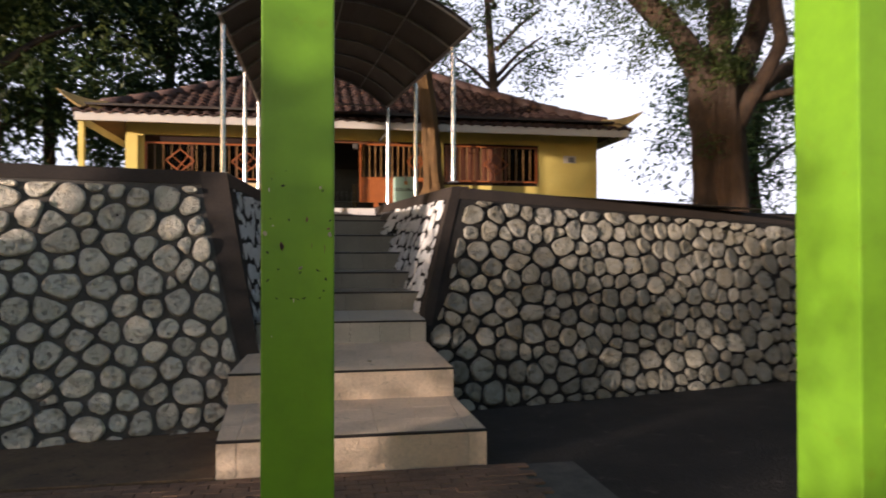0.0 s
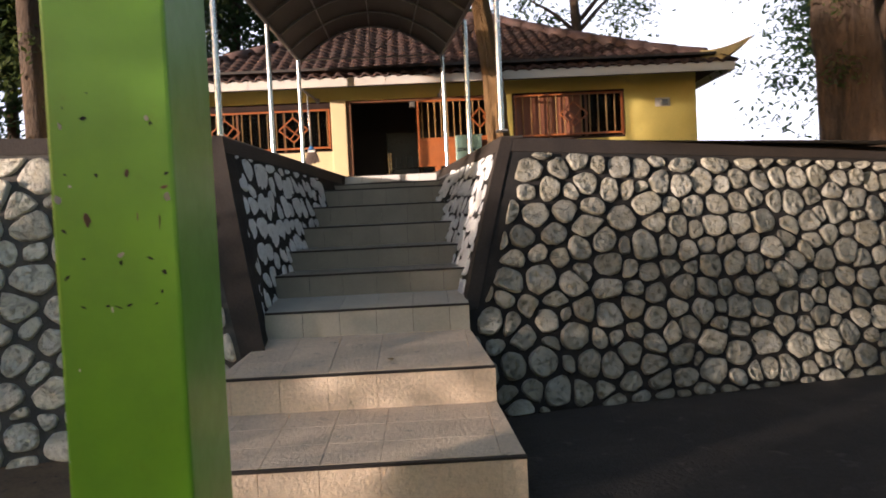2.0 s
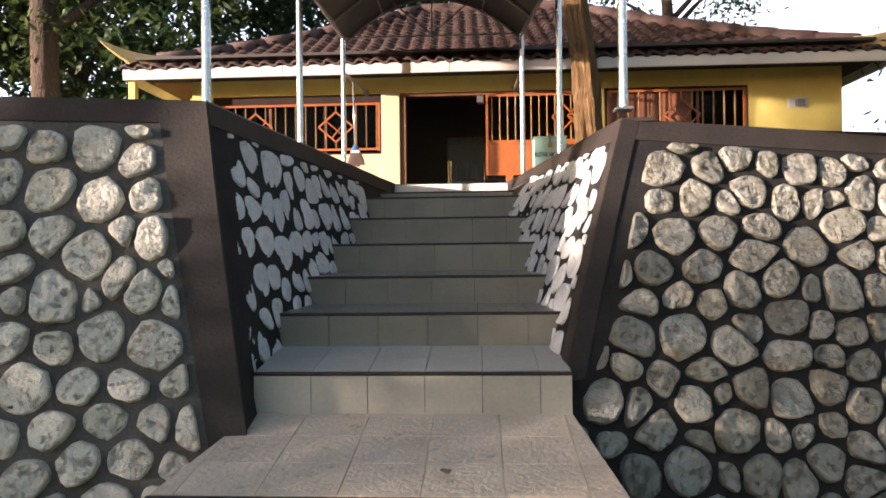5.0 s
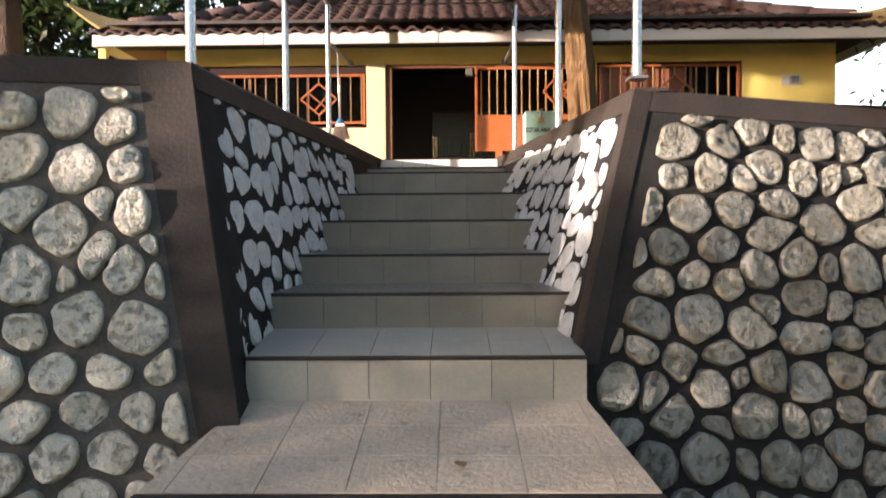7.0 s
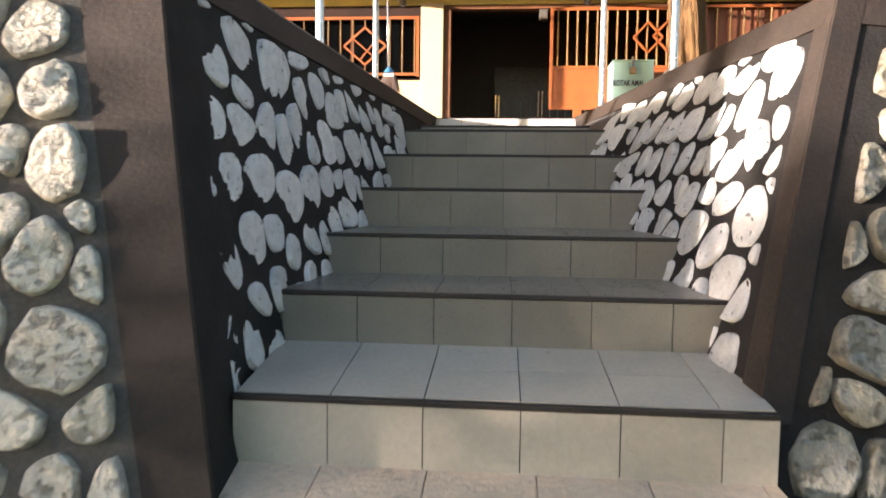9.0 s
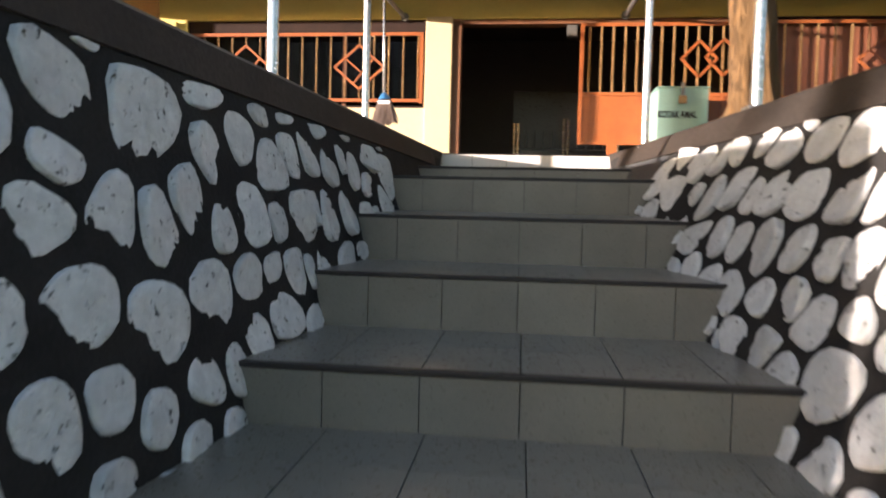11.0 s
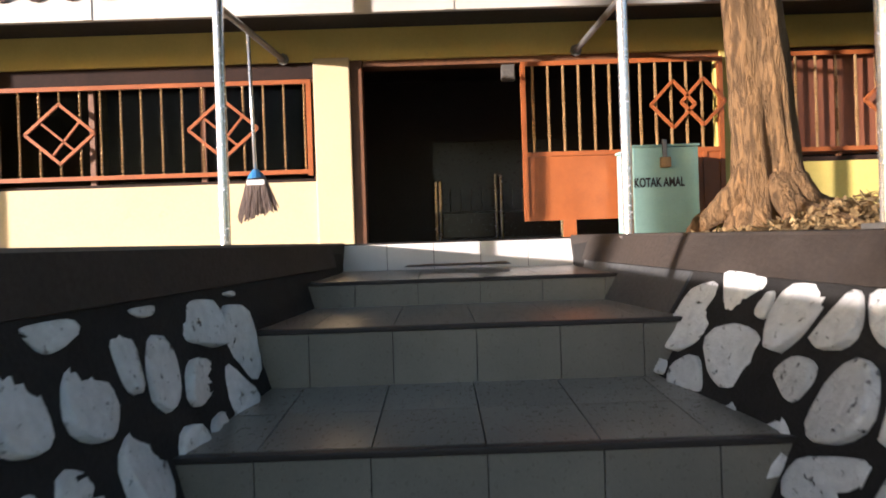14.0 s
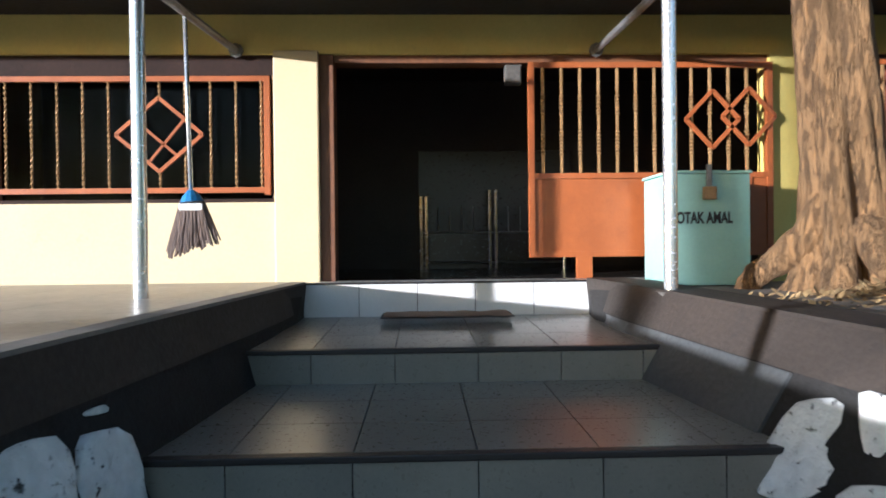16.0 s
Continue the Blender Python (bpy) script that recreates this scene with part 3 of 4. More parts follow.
# white riser up to the house floor
y, z, foot, xl, xr = STEPS[9]
sill = part("threshold", bx(xl - 0.05, xr + 0.05, y, FRONT_Y + 0.02, foot - 0.2, z - 0.012), M_GROUT, stairs)
edges = [xl - 0.03, -0.243, 0.094, 0.431, 0.773, xr + 0.04]
for a, b in zip(edges, edges[1:]):
    part("tile", bx(a + 0.002, b - 0.002, y - 0.01, y + 0.002, foot, z), M_TILE_WHITE, sill)
    part("tile", bx(a + 0.002, b - 0.002, y + 0.003, FRONT_Y, z - 0.012, z), M_TILE_WHITE, sill)
part("nosing", bx(xl - 0.03, xr + 0.04, y - 0.014, y + 0.010, z - 0.006, z + 0.006, bevel=0.003), M_NOSE, sill)

# ---- house ----
house = thing("house", (0.9, 15, FLOOR_Z), "low yellow house with a clay tile roof", "house")
WT = 0.16
Y0, Y1 = FRONT_Y, FRONT_Y + WT
# front wall: piers, sills, lintels around three openings
for nm, x0, x1, z0, z1, mt in (
    ("wall_pier", -3.68, -3.36, 2.6, 4.22, M_YELLOW), ("wall_pier", -0.76, -0.50, 2.6, 4.22, M_CREAM), ("wall_pier", 2.32, 2.54, 2.6, 4.22, M_YELLOW), ("wall_pier", 4.62, 5.95, 2.6, 4.22, M_YELLOW),
    ("wall_sill", -3.36, -0.76, 2.6, 3.31, M_CREAM), ("wall_sill", 2.54, 4.62, 2.6, 3.34, M_YELLOW), ("lintel", -3.68, 5.95, 4.22, 4.62, M_YELLOW)):
    part(nm, bx(x0, x1, Y0, Y1, z0, z1), mt, house)
part("pilaster", bx(-0.775, -0.50, Y0 - 0.03, Y0, 2.79, 4.235, bevel=0.01), M_CREAM, house)
part("pilaster", bx(-3.69, -3.46, Y0 - 0.05, Y0, 2.79, 4.20, bevel=0.01), M_YELLOW, house)
part("side_wall", bx(5.79, 5.95, Y1, 20.5, 2.6, 4.62), M_YELLOW, house)
part("side_wall", bx(-3.68, -3.52, Y1, 20.5, 2.6, 4.62), M_YELLOW, house)
part("back_wall", bx(-3.52, 5.79, 20.3, 20.5, 2.6, 4.62), M_ROOM_SHADE, house)
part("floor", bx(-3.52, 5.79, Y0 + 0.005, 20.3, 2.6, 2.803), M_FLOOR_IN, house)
tagged(part("ceiling", bx(-4.3, 6.05, 13.1, 20.9, 4.62, 4.66), M_ROOM_SHADE), "boarded ceiling under the roof, coloured dark for the unlit room", "ceiling", kind="structure")
part("veranda_post", bx(-4.34, -4.24, 13.14, 13.24, 2.79, 4.32, bevel=0.008), M_YELLOW, house, "slim yellow corner post")

# inner partition and stainless gate in the dark room
partition = thing("partition_wall", (1, 16.2, FLOOR_Z), "timber partition inside the house, coloured dark for the unlit room", "wall")
part("panel", bx(-3.5, 0.10, 16.2, 16.28, 2.803, 4.62), M_ROOM_SHADE, partition)
part("panel", bx(0.10, 5.78, 16.2, 16.28, 3.95, 4.62), M_ROOM_SHADE, partition)
part("panel", bx(1.6, 5.78, 16.2, 16.28, 2.803, 3.95), M_ROOM_SHADE, partition)
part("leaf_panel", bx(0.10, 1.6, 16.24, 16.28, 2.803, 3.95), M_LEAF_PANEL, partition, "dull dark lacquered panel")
gate_in = thing("inner_gate", (0.5, 16.1, FLOOR_Z), "low stainless steel gate inside the dark room", "gate")
for x in (0.12, 0.17, 0.78, 0.84, 1.5):
    part("post", rod((x, 16.1, 2.803), (x, 16.1, 3.50 if x < 0.7 else 3.56), 0.019), M_STEEL, gate_in)
for x0, x1 in ((0.2, 0.76), (0.87, 1.47)):
    part("panel", bx(x0, x1, 16.09, 16.11, 2.88, 3.14), M_FLOOR_IN, gate_in, "dark lower panel")
for k in range(4):
    part("bar", rod((0.28 + 0.115 * k, 16.1, 3.15), (0.28 + 0.115 * k, 16.1, 3.40), 0.006), M_GREY_STEEL, gate_in)
for k in range(5):
    part("bar", rod((0.96 + 0.115 * k, 16.1, 3.15), (0.96 + 0.115 * k, 16.1, 3.40), 0.006), M_GREY_STEEL, gate_in)
for z in (2.86, 3.15):
    part("rail", rod((0.12, 16.1, z), (1.5, 16.1, z), 0.010), M_GREY_STEEL, gate_in)

# door frame
door = thing("door_1", (-0.46, Y0, FLOOR_Z), "brown timber door frame of an open doorway", "door", kind="structure")
part("jamb", bx(-0.50, -0.41, Y0 + 0.01, Y1, 2.803, 4.22, bevel=0.006), M_BROWN_FRAME, door)
part("head", bx(-0.41, 2.32, Y0 + 0.03, Y1, 4.17, 4.22, bevel=0.006), M_BROWN_FRAME, door)
part("track", bx(-0.41, 2.32, Y0 + 0.02, Y0 + 0.07, 2.803, 2.818), M_GREY_STEEL, door)


def beaded_bar(name, x, y, z0, z1, parent):
    """A round gold bar with two stacks of turned rings."""
    bm = bmesh.new()
    n = max(10, int((z1 - z0) / 0.011))
    pts, radii = [], []
    for i in range(n + 1):
        s = i / n
        ringed = 0.18 < s < 0.42 or 0.55 < s < 0.76
        pts.append((x, y, z0 + (z1 - z0) * s))
        radii.append((0.0155 if i % 2 else 0.0085) if ringed else 0.0105)
    tube(bm, pts, radii, 6, False)
    return part(name, bm, M_GOLD, parent)


def twisted(name, x, y, z0, z1, parent, r=0.0085):
    """A square bar with a tight twist, gold painted."""
    bm = bmesh.new()
    n = max(8, int((z1 - z0) / 0.016))
    rings = []
    for i in range(n + 1):
        z, a = z0 + (z1 - z0) * i / n, i * math.pi / 4.5
        rr = r * (1.4 if i % 2 else 0.7)
        rings.append([bm.verts.new((x + rr * math.cos(a + k * math.pi / 2), y + rr * math.sin(a + k * math.pi / 2), z)) for k in range(4)])
    for a, b in zip(rings, rings[1:]):
        for k in range(4):
            bm.faces.new((a[k], a[(k + 1) % 4], b[(k + 1) % 4], b[k]))
    return part(name, bm, M_GOLD, parent)


def bar(p, q, w, material, name, parent, d=None):
    """A square bar from p to q in the plane of the facade."""
    p, q = Vector(p), Vector(q)
    d = d or w
    s = (q - p).normalized().cross(Vector((0, 1, 0))) * w / 2
    t = Vector((0, d / 2, 0))
    bm = bmesh.new()
    a = [bm.verts.new(p + u) for u in (-s - t, s - t, s + t, -s + t)]
    b = [bm.verts.new(q + u) for u in (-s - t, s - t, s + t, -s + t)]
    for k in range(4):
        bm.faces.new((a[k], a[(k + 1) % 4], b[(k + 1) % 4], b[k]))
    bm.faces.new(a[::-1])
    bm.faces.new(b)
    return part(name, bm, material, parent)


def diamond(cx, cz, w, h, y, parent, material, cross=True):
    pts = [(cx - w, y, cz), (cx, y, cz + h), (cx + w, y, cz), (cx, y, cz - h)]
    for a, b in zip(pts, pts[1:] + pts[:1]):
        bar(a, b, 0.022, material, "diamond_bar", parent, 0.02)
    if cross:
        bar((cx - w * 0.58, y + 0.006, cz + h * 0.42), (cx + w * 0.42, y + 0.006, cz - h * 0.58), 0.016, material, "diamond_bar", parent)
        bar((cx + w * 0.58, y + 0.006, cz + h * 0.42), (cx - w * 0.25, y + 0.006, cz - h * 0.75), 0.016, material, "diamond_bar", parent)


def window_grille(x0, x1, z0, z1, diamonds, n, nm, label, make):
    g = thing(nm, ((x0 + x1) / 2, Y0, z0), label, "window", kind="structure")
    y = Y0 - 0.005
    for a, b in (((x0, y, z1), (x1, y, z1)), ((x0, y, z0), (x1, y, z0))):
        bar(a, b, 0.032, M_ORANGE, "rail", g)
    for x in (x0 + 0.016, x1 - 0.016):
        bar((x, y, z0 - 0.03), (x, y, z1), 0.036, M_ORANGE, "stile", g)
    for k in range(1, math.ceil(n)):
        x = x0 + (x1 - x0) * k / n + 0.05 * (n % 1)
        near = [c for c in diamonds if abs(x - c) < 0.22]
        if near:
            hh = 0.225 * (1 - abs(x - near[0]) / 0.262)
            mid = 0.5 * (z0 + z1)
            make("bar", x, y, z0, mid - hh, g)
            make("bar", x, y, mid + hh, z1, g)
        else:
            make("bar", x, y, z0, z1, g)
    for c in diamonds:
        diamond(c, 0.5 * (z0 + z1), 0.262, 0.225, y - 0.01, g, M_ORANGE)
    # dark surround and glass behind
    for a in ((x0 - 0.05, x1 + 0.05, z1 + 0.03, 4.222), (x0 - 0.05, x1 + 0.05, z0 - 0.085, z0 - 0.05)):
        part("frame", bx(a[0], a[1], Y0 + 0.03, Y1 - 0.02, a[2], a[3], bevel=0.004), M_DARK_FRAME, g)
    for x in (x0 - 0.03, x1 + 0.03):
        part("frame", bx(x - 0.025, x + 0.025, Y0 + 0.03, Y1 - 0.02, z0 - 0.05, z1 + 0.03, bevel=0.004), M_BROWN_FRAME, g)
    for k in range(1, 3):
        x = x0 + (x1 - x0) * k / 3
        part("mullion", bx(x - 0.02, x + 0.02, Y0 + 0.06, Y1 - 0.04, z0 - 0.05, z1 + 0.03), M_BROWN_FRAME, g)
    part("pane", bx(x0 - 0.005, x1 + 0.005, Y0 + 0.085, Y0 + 0.091, z0 - 0.05, z1 + 0.03), M_GLASS, g, "dark tinted pane")
    return g


# small meter box beside the gate
mb = thing("meter_box", (0.63, Y0, 4.05), "small grey box fixed under the door head", "box")
part("case", bx(0.66, 0.765, Y0 + 0.06, Y0 + 0.14, 4.05, 4.17, bevel=0.006), M_MORTAR_GREY, mb)
part("cover", bx(0.67, 0.755, Y0 + 0.054, Y0 + 0.06, 4.06, 4.16, bevel=0.002), M_MORTAR_GREY, mb)

window_grille(-3.34, -0.80, 3.385, 4.065, (-2.697, -1.468), 16.5, "window_1", "window with orange grille, twisted gold bars and diamonds", twisted)
window_east = window_grille(2.58, 4.58, 3.43, 4.16, (3.665,), 13, "window_2", "window with orange grille, beaded gold bars and a diamond", beaded_bar)

part("shutter", bx(2.60, 3.22, Y0 + 0.062, Y0 + 0.082, 3.40, 4.17, bevel=0.004), M_SHUTTER, window_east, "reddish brown inner shutter")
part("shutter", bx(3.23, 3.82, Y0 + 0.062, Y0 + 0.082, 3.40, 4.17, bevel=0.004), M_SHUTTER, window_east, "reddish brown inner shutter")


def folding_gate():
    """The orange metal gate leaf drawn aside across the doorway."""
    g = thing("metal_gate", (1.5, Y0 - 0.03, FLOOR_Z), "orange metal gate leaf with barred top and solid lower panel", "gate")
    y = Y0 - 0.02
    for a, b, n in ((0.789, 2.32, 13.2),):
        for x in (a + 0.018, b - 0.018):
            bar((x, y, 2.955), (x, y, 4.155), 0.036, M_ORANGE, "stile", g)
        for z in (2.97, 3.455, 4.14):
            bar((a, y, z), (b, y, z), 0.034, M_ORANGE, "rail", g)
        part("panel", bx(a + 0.03, b - 0.03, y - 0.004, y + 0.010, 2.985, 3.44), M_ORANGE, g, "solid orange sheet panel")
        for k in range(1, 13):
            beaded_bar("spindle", a - 0.025 + 0.1165 * k, y, 3.47, 4.13, g)
    for x in (1.57, 2.17):
        bar((x, y, 2.97), (x, y, 3.47), 0.03, M_ORANGE, "stile", g)
    diamond(1.935, 3.80, 0.168, 0.178, y - 0.02, g, M_ORANGE, False)
    diamond(2.165, 3.815, 0.168, 0.178, y - 0.02, g, M_ORANGE, False)
    part("foot", bx(1.08, 1.18, y - 0.015, y + 0.015, 2.82, 2.955, bevel=0.004), M_ORANGE, g)
    return g


folding_gate()

# roof: fascia, eaves, curved hips, tiles
RX0, RX1, RY, RZ = -4.38, 6.36, 13.06, 4.49
RUN, RISE = 3.95, 2.1
roof = thing("roof", (0.9, 15, 4.5), "hipped roof of weathered brown clay tiles", "roof")
part("fascia", bx(RX0, RX1, RY, RY + 0.04, 4.325, 4.475, bevel=0.004), M_FASCIA, roof, "white painted fascia board")
part("fascia", bx(RX1 - 0.04, RX1, RY + 0.04, 20.9, 4.325, 4.475), M_FASCIA, roof)
part("fascia", bx(RX0, RX0 + 0.04, RY + 0.04, 20.9, 4.325, 4.475), M_FASCIA, roof)
part("soffit", bx(RX0 + 0.04, RX1 - 0.04, RY + 0.04, Y0, 4.460, 4.474), M_SOFFIT, roof, "eave boards coloured near-black for shade")
for x in (-2.1, 0.25, 2.6):
    part("joint_cover", bx(x - 0.03, x + 0.03, RY - 0.006, RY, 4.327, 4.472), M_FASCIA, roof)


def roof_z(f):
    """Rise of the roof at the fraction f from eave to ridge, sagging a little."""
    return RZ - 0.02 + RISE * (0.80 * f + 0.20 * f * f)


def roof_face(p):
    """Under-sheet of one slope from functions of (u, f)."""
    bm = bmesh.new()
    rows = [[bm.verts.new(p(u / 8, f / 8)) for u in range(9)] for f in range(9)]
    for a, b in zip(rows, rows[1:]):
        for k in range(8):
            if (a[k].co - a[k + 1].co).length > 1e-4 or (b[k].co - b[k + 1].co).length > 1e-4:
                bm.faces.new((a[k], a[k + 1], b[k + 1], b[k]))
    return bm


YB = RY + 2 * RUN
part("sheathing", roof_face(lambda u, f: (RX0 + RUN * f + (RX1 - RX0 - 2 * RUN * f) * u, RY + RUN * f, roof_z(f) - 0.03)), M_ROOF, roof)
part("sheathing", roof_face(lambda u, f: (RX0 + RUN * f + (RX1 - RX0 - 2 * RUN * f) * u, YB - RUN * f, roof_z(f) - 0.03)), M_ROOF, roof)
part("sheathing", roof_face(lambda u, f: (RX1 - RUN * f, RY + RUN * f + (2 * RUN - 2 * RUN * f) * u, roof_z(f) - 0.03)), M_ROOF, roof)
part("sheathing", roof_face(lambda u, f: (RX0 + RUN * f, RY + RUN * f + (2 * RUN - 2 * RUN * f) * u, roof_z(f) - 0.03)), M_ROOF, roof)


def tile_mesh(bm, m, w=0.225, l=0.30):
    """An S-shaped pantile."""
    n = 6
    prev = None
    for k in range(n + 1):
        s = k / n
        x = (s - 0.5) * w * 1.06
        z = 0.030 * math.sin(s * 2 * math.pi) + 0.012
        now = [bm.verts.new(m @ Vector(p)) for p in ((x, 0, z + 0.040), (x, l, z), (x, 0.012, z))]
        if prev:
            bm.faces.new((prev[0], now[0], now[1], prev[1]))
            bm.faces.new((prev[2], now[2], now[0], prev[0]))
        prev = now


bm = bmesh.new()
tile_mesh(bm, Matrix())
tile_me = bpy.data.meshes.new("roof_tile")
bm.to_mesh(tile_me)
bm.free()
tile_me.materials.append(M_ROOF)
tile_me.shade_smooth()
rest, made = bmesh.new(), 0
trng = random.Random(3)
courses = 18
for r in range(courses):
    f = r / courses
    f2 = (r + 1) / courses
    slope = math.degrees(math.atan2(roof_z(f2) - roof_z(f), RUN / courses))
    xa, xb = RX0 + RUN * f, RX1 - RUN * f
    k = 0
    x = xa + 0.1
    while x < xb:
        m = pose(x + trng.uniform(-0.006, 0.006), RY - 0.03 + RUN * f, roof_z(f) - 0.01, slope + trng.uniform(-1.5, 1.5), 0, trng.uniform(-1.5, 1.5))
        if made < 300:
            ob = new("tile", tile_me)
            ob.parent = roof
            ob.matrix_parent_inverse = roof.matrix_world.inverted()
            ob.matrix_basis = m
        else:
            tile_mesh(rest, m)
        made += 1
        x += 0.225
for r in range(courses):
    f, f2 = r / courses, (r + 1) / courses
    slope = math.degrees(math.atan2(roof_z(f2) - roof_z(f), RUN / courses))
    y = RY + RUN * f + 0.1
    while y < RY + 2 * RUN - RUN * f:
        tile_mesh(rest, pose(RX1 + 0.03 - RUN * f, y, roof_z(f) - 0.01) @ pose(0, 0, 0, 0, 0, 90) @ pose(0, 0, 0, slope))
        tile_mesh(rest, pose(RX0 - 0.03 + RUN * f, y, roof_z(f) - 0.01) @ pose(0, 0, 0, 0, 0, -90) @ pose(0, 0, 0, slope))
        y += 0.225
tagged(part("tiles", rest, M_ROOF, roof, smooth=True), kind="stuff")
for sx in (0, 1):
    pts = [((RX1 - RUN * f) if sx else (RX0 + RUN * f), RY + RUN * f, roof_z(f) + 0.05) for f in (i / 10 for i in range(11))]
    for i in range(1, 10):
        a, b = Vector(pts[i]), Vector(pts[i + 1])
        part("ridge_tile", tube(bmesh.new(), [a - (b - a) * 0.06, a.lerp(b, 0.5), b], [0.135, 0.125, 0.115], 10), M_RIDGE, roof, smooth=True)
part("top_ridge", rod((RX0 + RUN, RY + RUN, roof_z(1) + 0.05), (RX1 - RUN, RY + RUN, roof_z(1) + 0.05), 0.13), M_RIDGE, roof)


def horn(sx):
    """An upswept pointed ornament at a corner of the eaves."""
    bm = bmesh.new()
    secs = []
    for i in range(8):
        s = i / 7
        rise = 0.34 * s ** 1.8
        outw = -0.46 + 0.70 * s
        h = 0.22 * (1 - s) ** 0.8 + 0.015
        w = 0.085 * (1 - s) + 0.012
        c = Vector(((RX1 + outw) if sx > 0 else (RX0 - outw), RY - 0.02 - outw * 0.6 + 0.02, 4.50 + rise))
        n = Vector((1, 1, 0)).normalized() * w if sx > 0 else Vector((1, -1, 0)).normalized() * w
        secs.append([bm.verts.new(c + d) for d in (-n - Vector((0, 0, h * 0.3)), n - Vector((0, 0, h * 0.3)), n * 0.7 + Vector((0, 0, h)), -n * 0.7 + Vector((0, 0, h)))])
    for a, b in zip(secs, secs[1:]):
        for k in range(4):
            bm.faces.new((a[k], a[(k + 1) % 4], b[(k + 1) % 4], b[k]))
    bm.faces.new(secs[0][::-1])
    bm.faces.new(secs[-1])
    return part("horn", bm, M_HORN, roof, "upswept ochre eave horn")


horn(1)
horn(-1)

# ---- canopy over the stairs ----
canopy = thing("stair_canopy", (0.2, 10.5, 2.8), "arched dark canopy on polished steel posts above the stairs", "canopy")
POLES_R = [(1.261, 12.656), (1.513, 10.70), (1.70, 8.52)]
POLES_L = [(-1.11, 12.60), (-1.125, 10.45), (-1.13, 8.10)]
SPRING = 4.62
for x, y in POLES_R + POLES_L:
    p = part("post", tube(bmesh.new(), [(x, y, 2.79), (x, y, SPRING + 0.026 * (y - 10))], 0.032, 16, False), M_STEEL, canopy, "polished steel post", smooth=True)
    part("base_plate", bx(x - 0.06, x + 0.06, y - 0.06, y + 0.06, 2.793, 2.812, bevel=0.003), M_GREY_STEEL, p)


def edge_x(y, side):
    a, b = (POLES_R[2], POLES_R[0]) if side > 0 else (POLES_L[2], POLES_L[0])
    return a[0] + (b[0] - a[0]) * (y - a[1]) / (b[1] - a[1])


def arch(y, drop=0.0, n=14):
    xl, xr = edge_x(y, -1), edge_x(y, 1)
    return [Vector((xl + (xr - xl) * k / n, y, SPRING + 0.026 * (y - 10) - drop + 0.55 * (1 - (2 * k / n - 1) ** 2))) for k in range(n + 1)]


CY0, CY1 = 7.75, 12.85
bm = bmesh.new()
rows = []
for i in range(9):
    y = CY0 + (CY1 - CY0) * i / 8
    rows.append([[bm.verts.new(p + Vector((0, 0, dz))) for p in arch(y)] for dz in (0.03, 0.04)])
for a, b in zip(rows, rows[1:]):
    for k in range(14):
        bm.faces.new((a[0][k], a[0][k + 1], b[0][k + 1], b[0][k]))
        bm.faces.new((a[1][k], b[1][k], b[1][k + 1], a[1][k + 1]))
for r in (rows[0], rows[-1]):
    for k in range(14):
        bm.faces.new((r[0][k], r[0][k + 1], r[1][k + 1], r[1][k]))
part("sheet", bm, M_TARP, canopy, "dark curved roofing sheet")
for i in range(7):
    y = CY0 + 0.05 + (CY1 - CY0 - 0.1) * i / 6
    part("arch_rib", tube(bmesh.new(), arch(y, 0.0), 0.016, 6), M_GREY_STEEL, canopy)
for side in (-1, 1):
    part("side_beam", rod((edge_x(CY0, side), CY0, SPRING - 0.058), (edge_x(CY1, side), CY1, SPRING + 0.074), 0.026), M_GREY_STEEL, canopy)
fan = arch(12.62)
hub = Vector(((fan[0].x + fan[-1].x) / 2, 12.62, fan[0].z + 0.02))
part("tie_bar", rod(fan[0], fan[-1], 0.012, 6), M_GREY_STEEL, canopy)
for k in (4, 7, 10):
    part("fan_strut", rod(hub, fan[k], 0.010, 6), M_GREY_STEEL, canopy)
for k in (3, 7, 11):
    a, b = arch(CY0)[k], arch(CY1)[k]
    part("purlin", rod(a, b, 0.012, 6), M_GREY_STEEL, canopy)
for (x, y), xe in ((POLES_L[0], -1.0), (POLES_R[0], 1.22)):
    part("tie_rail", rod((x, y, 4.225), (xe, Y0 - 0.01, 4.238), 0.022), M_GREY_STEEL, canopy, "grey tie rail to the house")
    part("flange", rod((xe, Y0 - 0.02, 4.238), (xe, Y0, 4.238), 0.045), M_GREY_STEEL, canopy)

# ---- gateway at the start of the walk ----
pav = thing("gateway", (1.4, 3.5, 0), "gateway of two glossy green square posts", "gateway")
for x0, y0, turn, deep in ((-0.322, 3.490, 2.5, 0.49), (2.877, 3.08, 0.0, 0.51)):
    bm = bx(0, 0.38, 0, deep, 0, 3.5, bevel=0.012)
    bm.transform(pose(x0, y0, 0, 0, 0, turn))
    part("post", bm, M_GREEN, pav, "chipped green painted post")
bm = bx(-1.82, 1.82, -0.15, 0.15, 3.502, 3.75, bevel=0.01)
bm.transform(pose(1.47, 3.54, 0, 0, 0, -7.0))
part("beam", bm, M_GREEN, pav)
crng = random.Random(9)


def chips(marks, material, label):
    """Small irregular flakes on the face of the near post: place across and up, width and height in millimetres."""
    for x, z, w, h in marks:
        bm = bmesh.new()
        slant = crng.uniform(-0.5, 0.5)
        pts = []
        for k in range(9):
            a = 2 * math.pi * k / 9
            u, v = 0.5 * w * math.cos(a) * crng.uniform(0.45, 1.1), 0.5 * h * math.sin(a) * crng.uniform(0.45, 1.1)
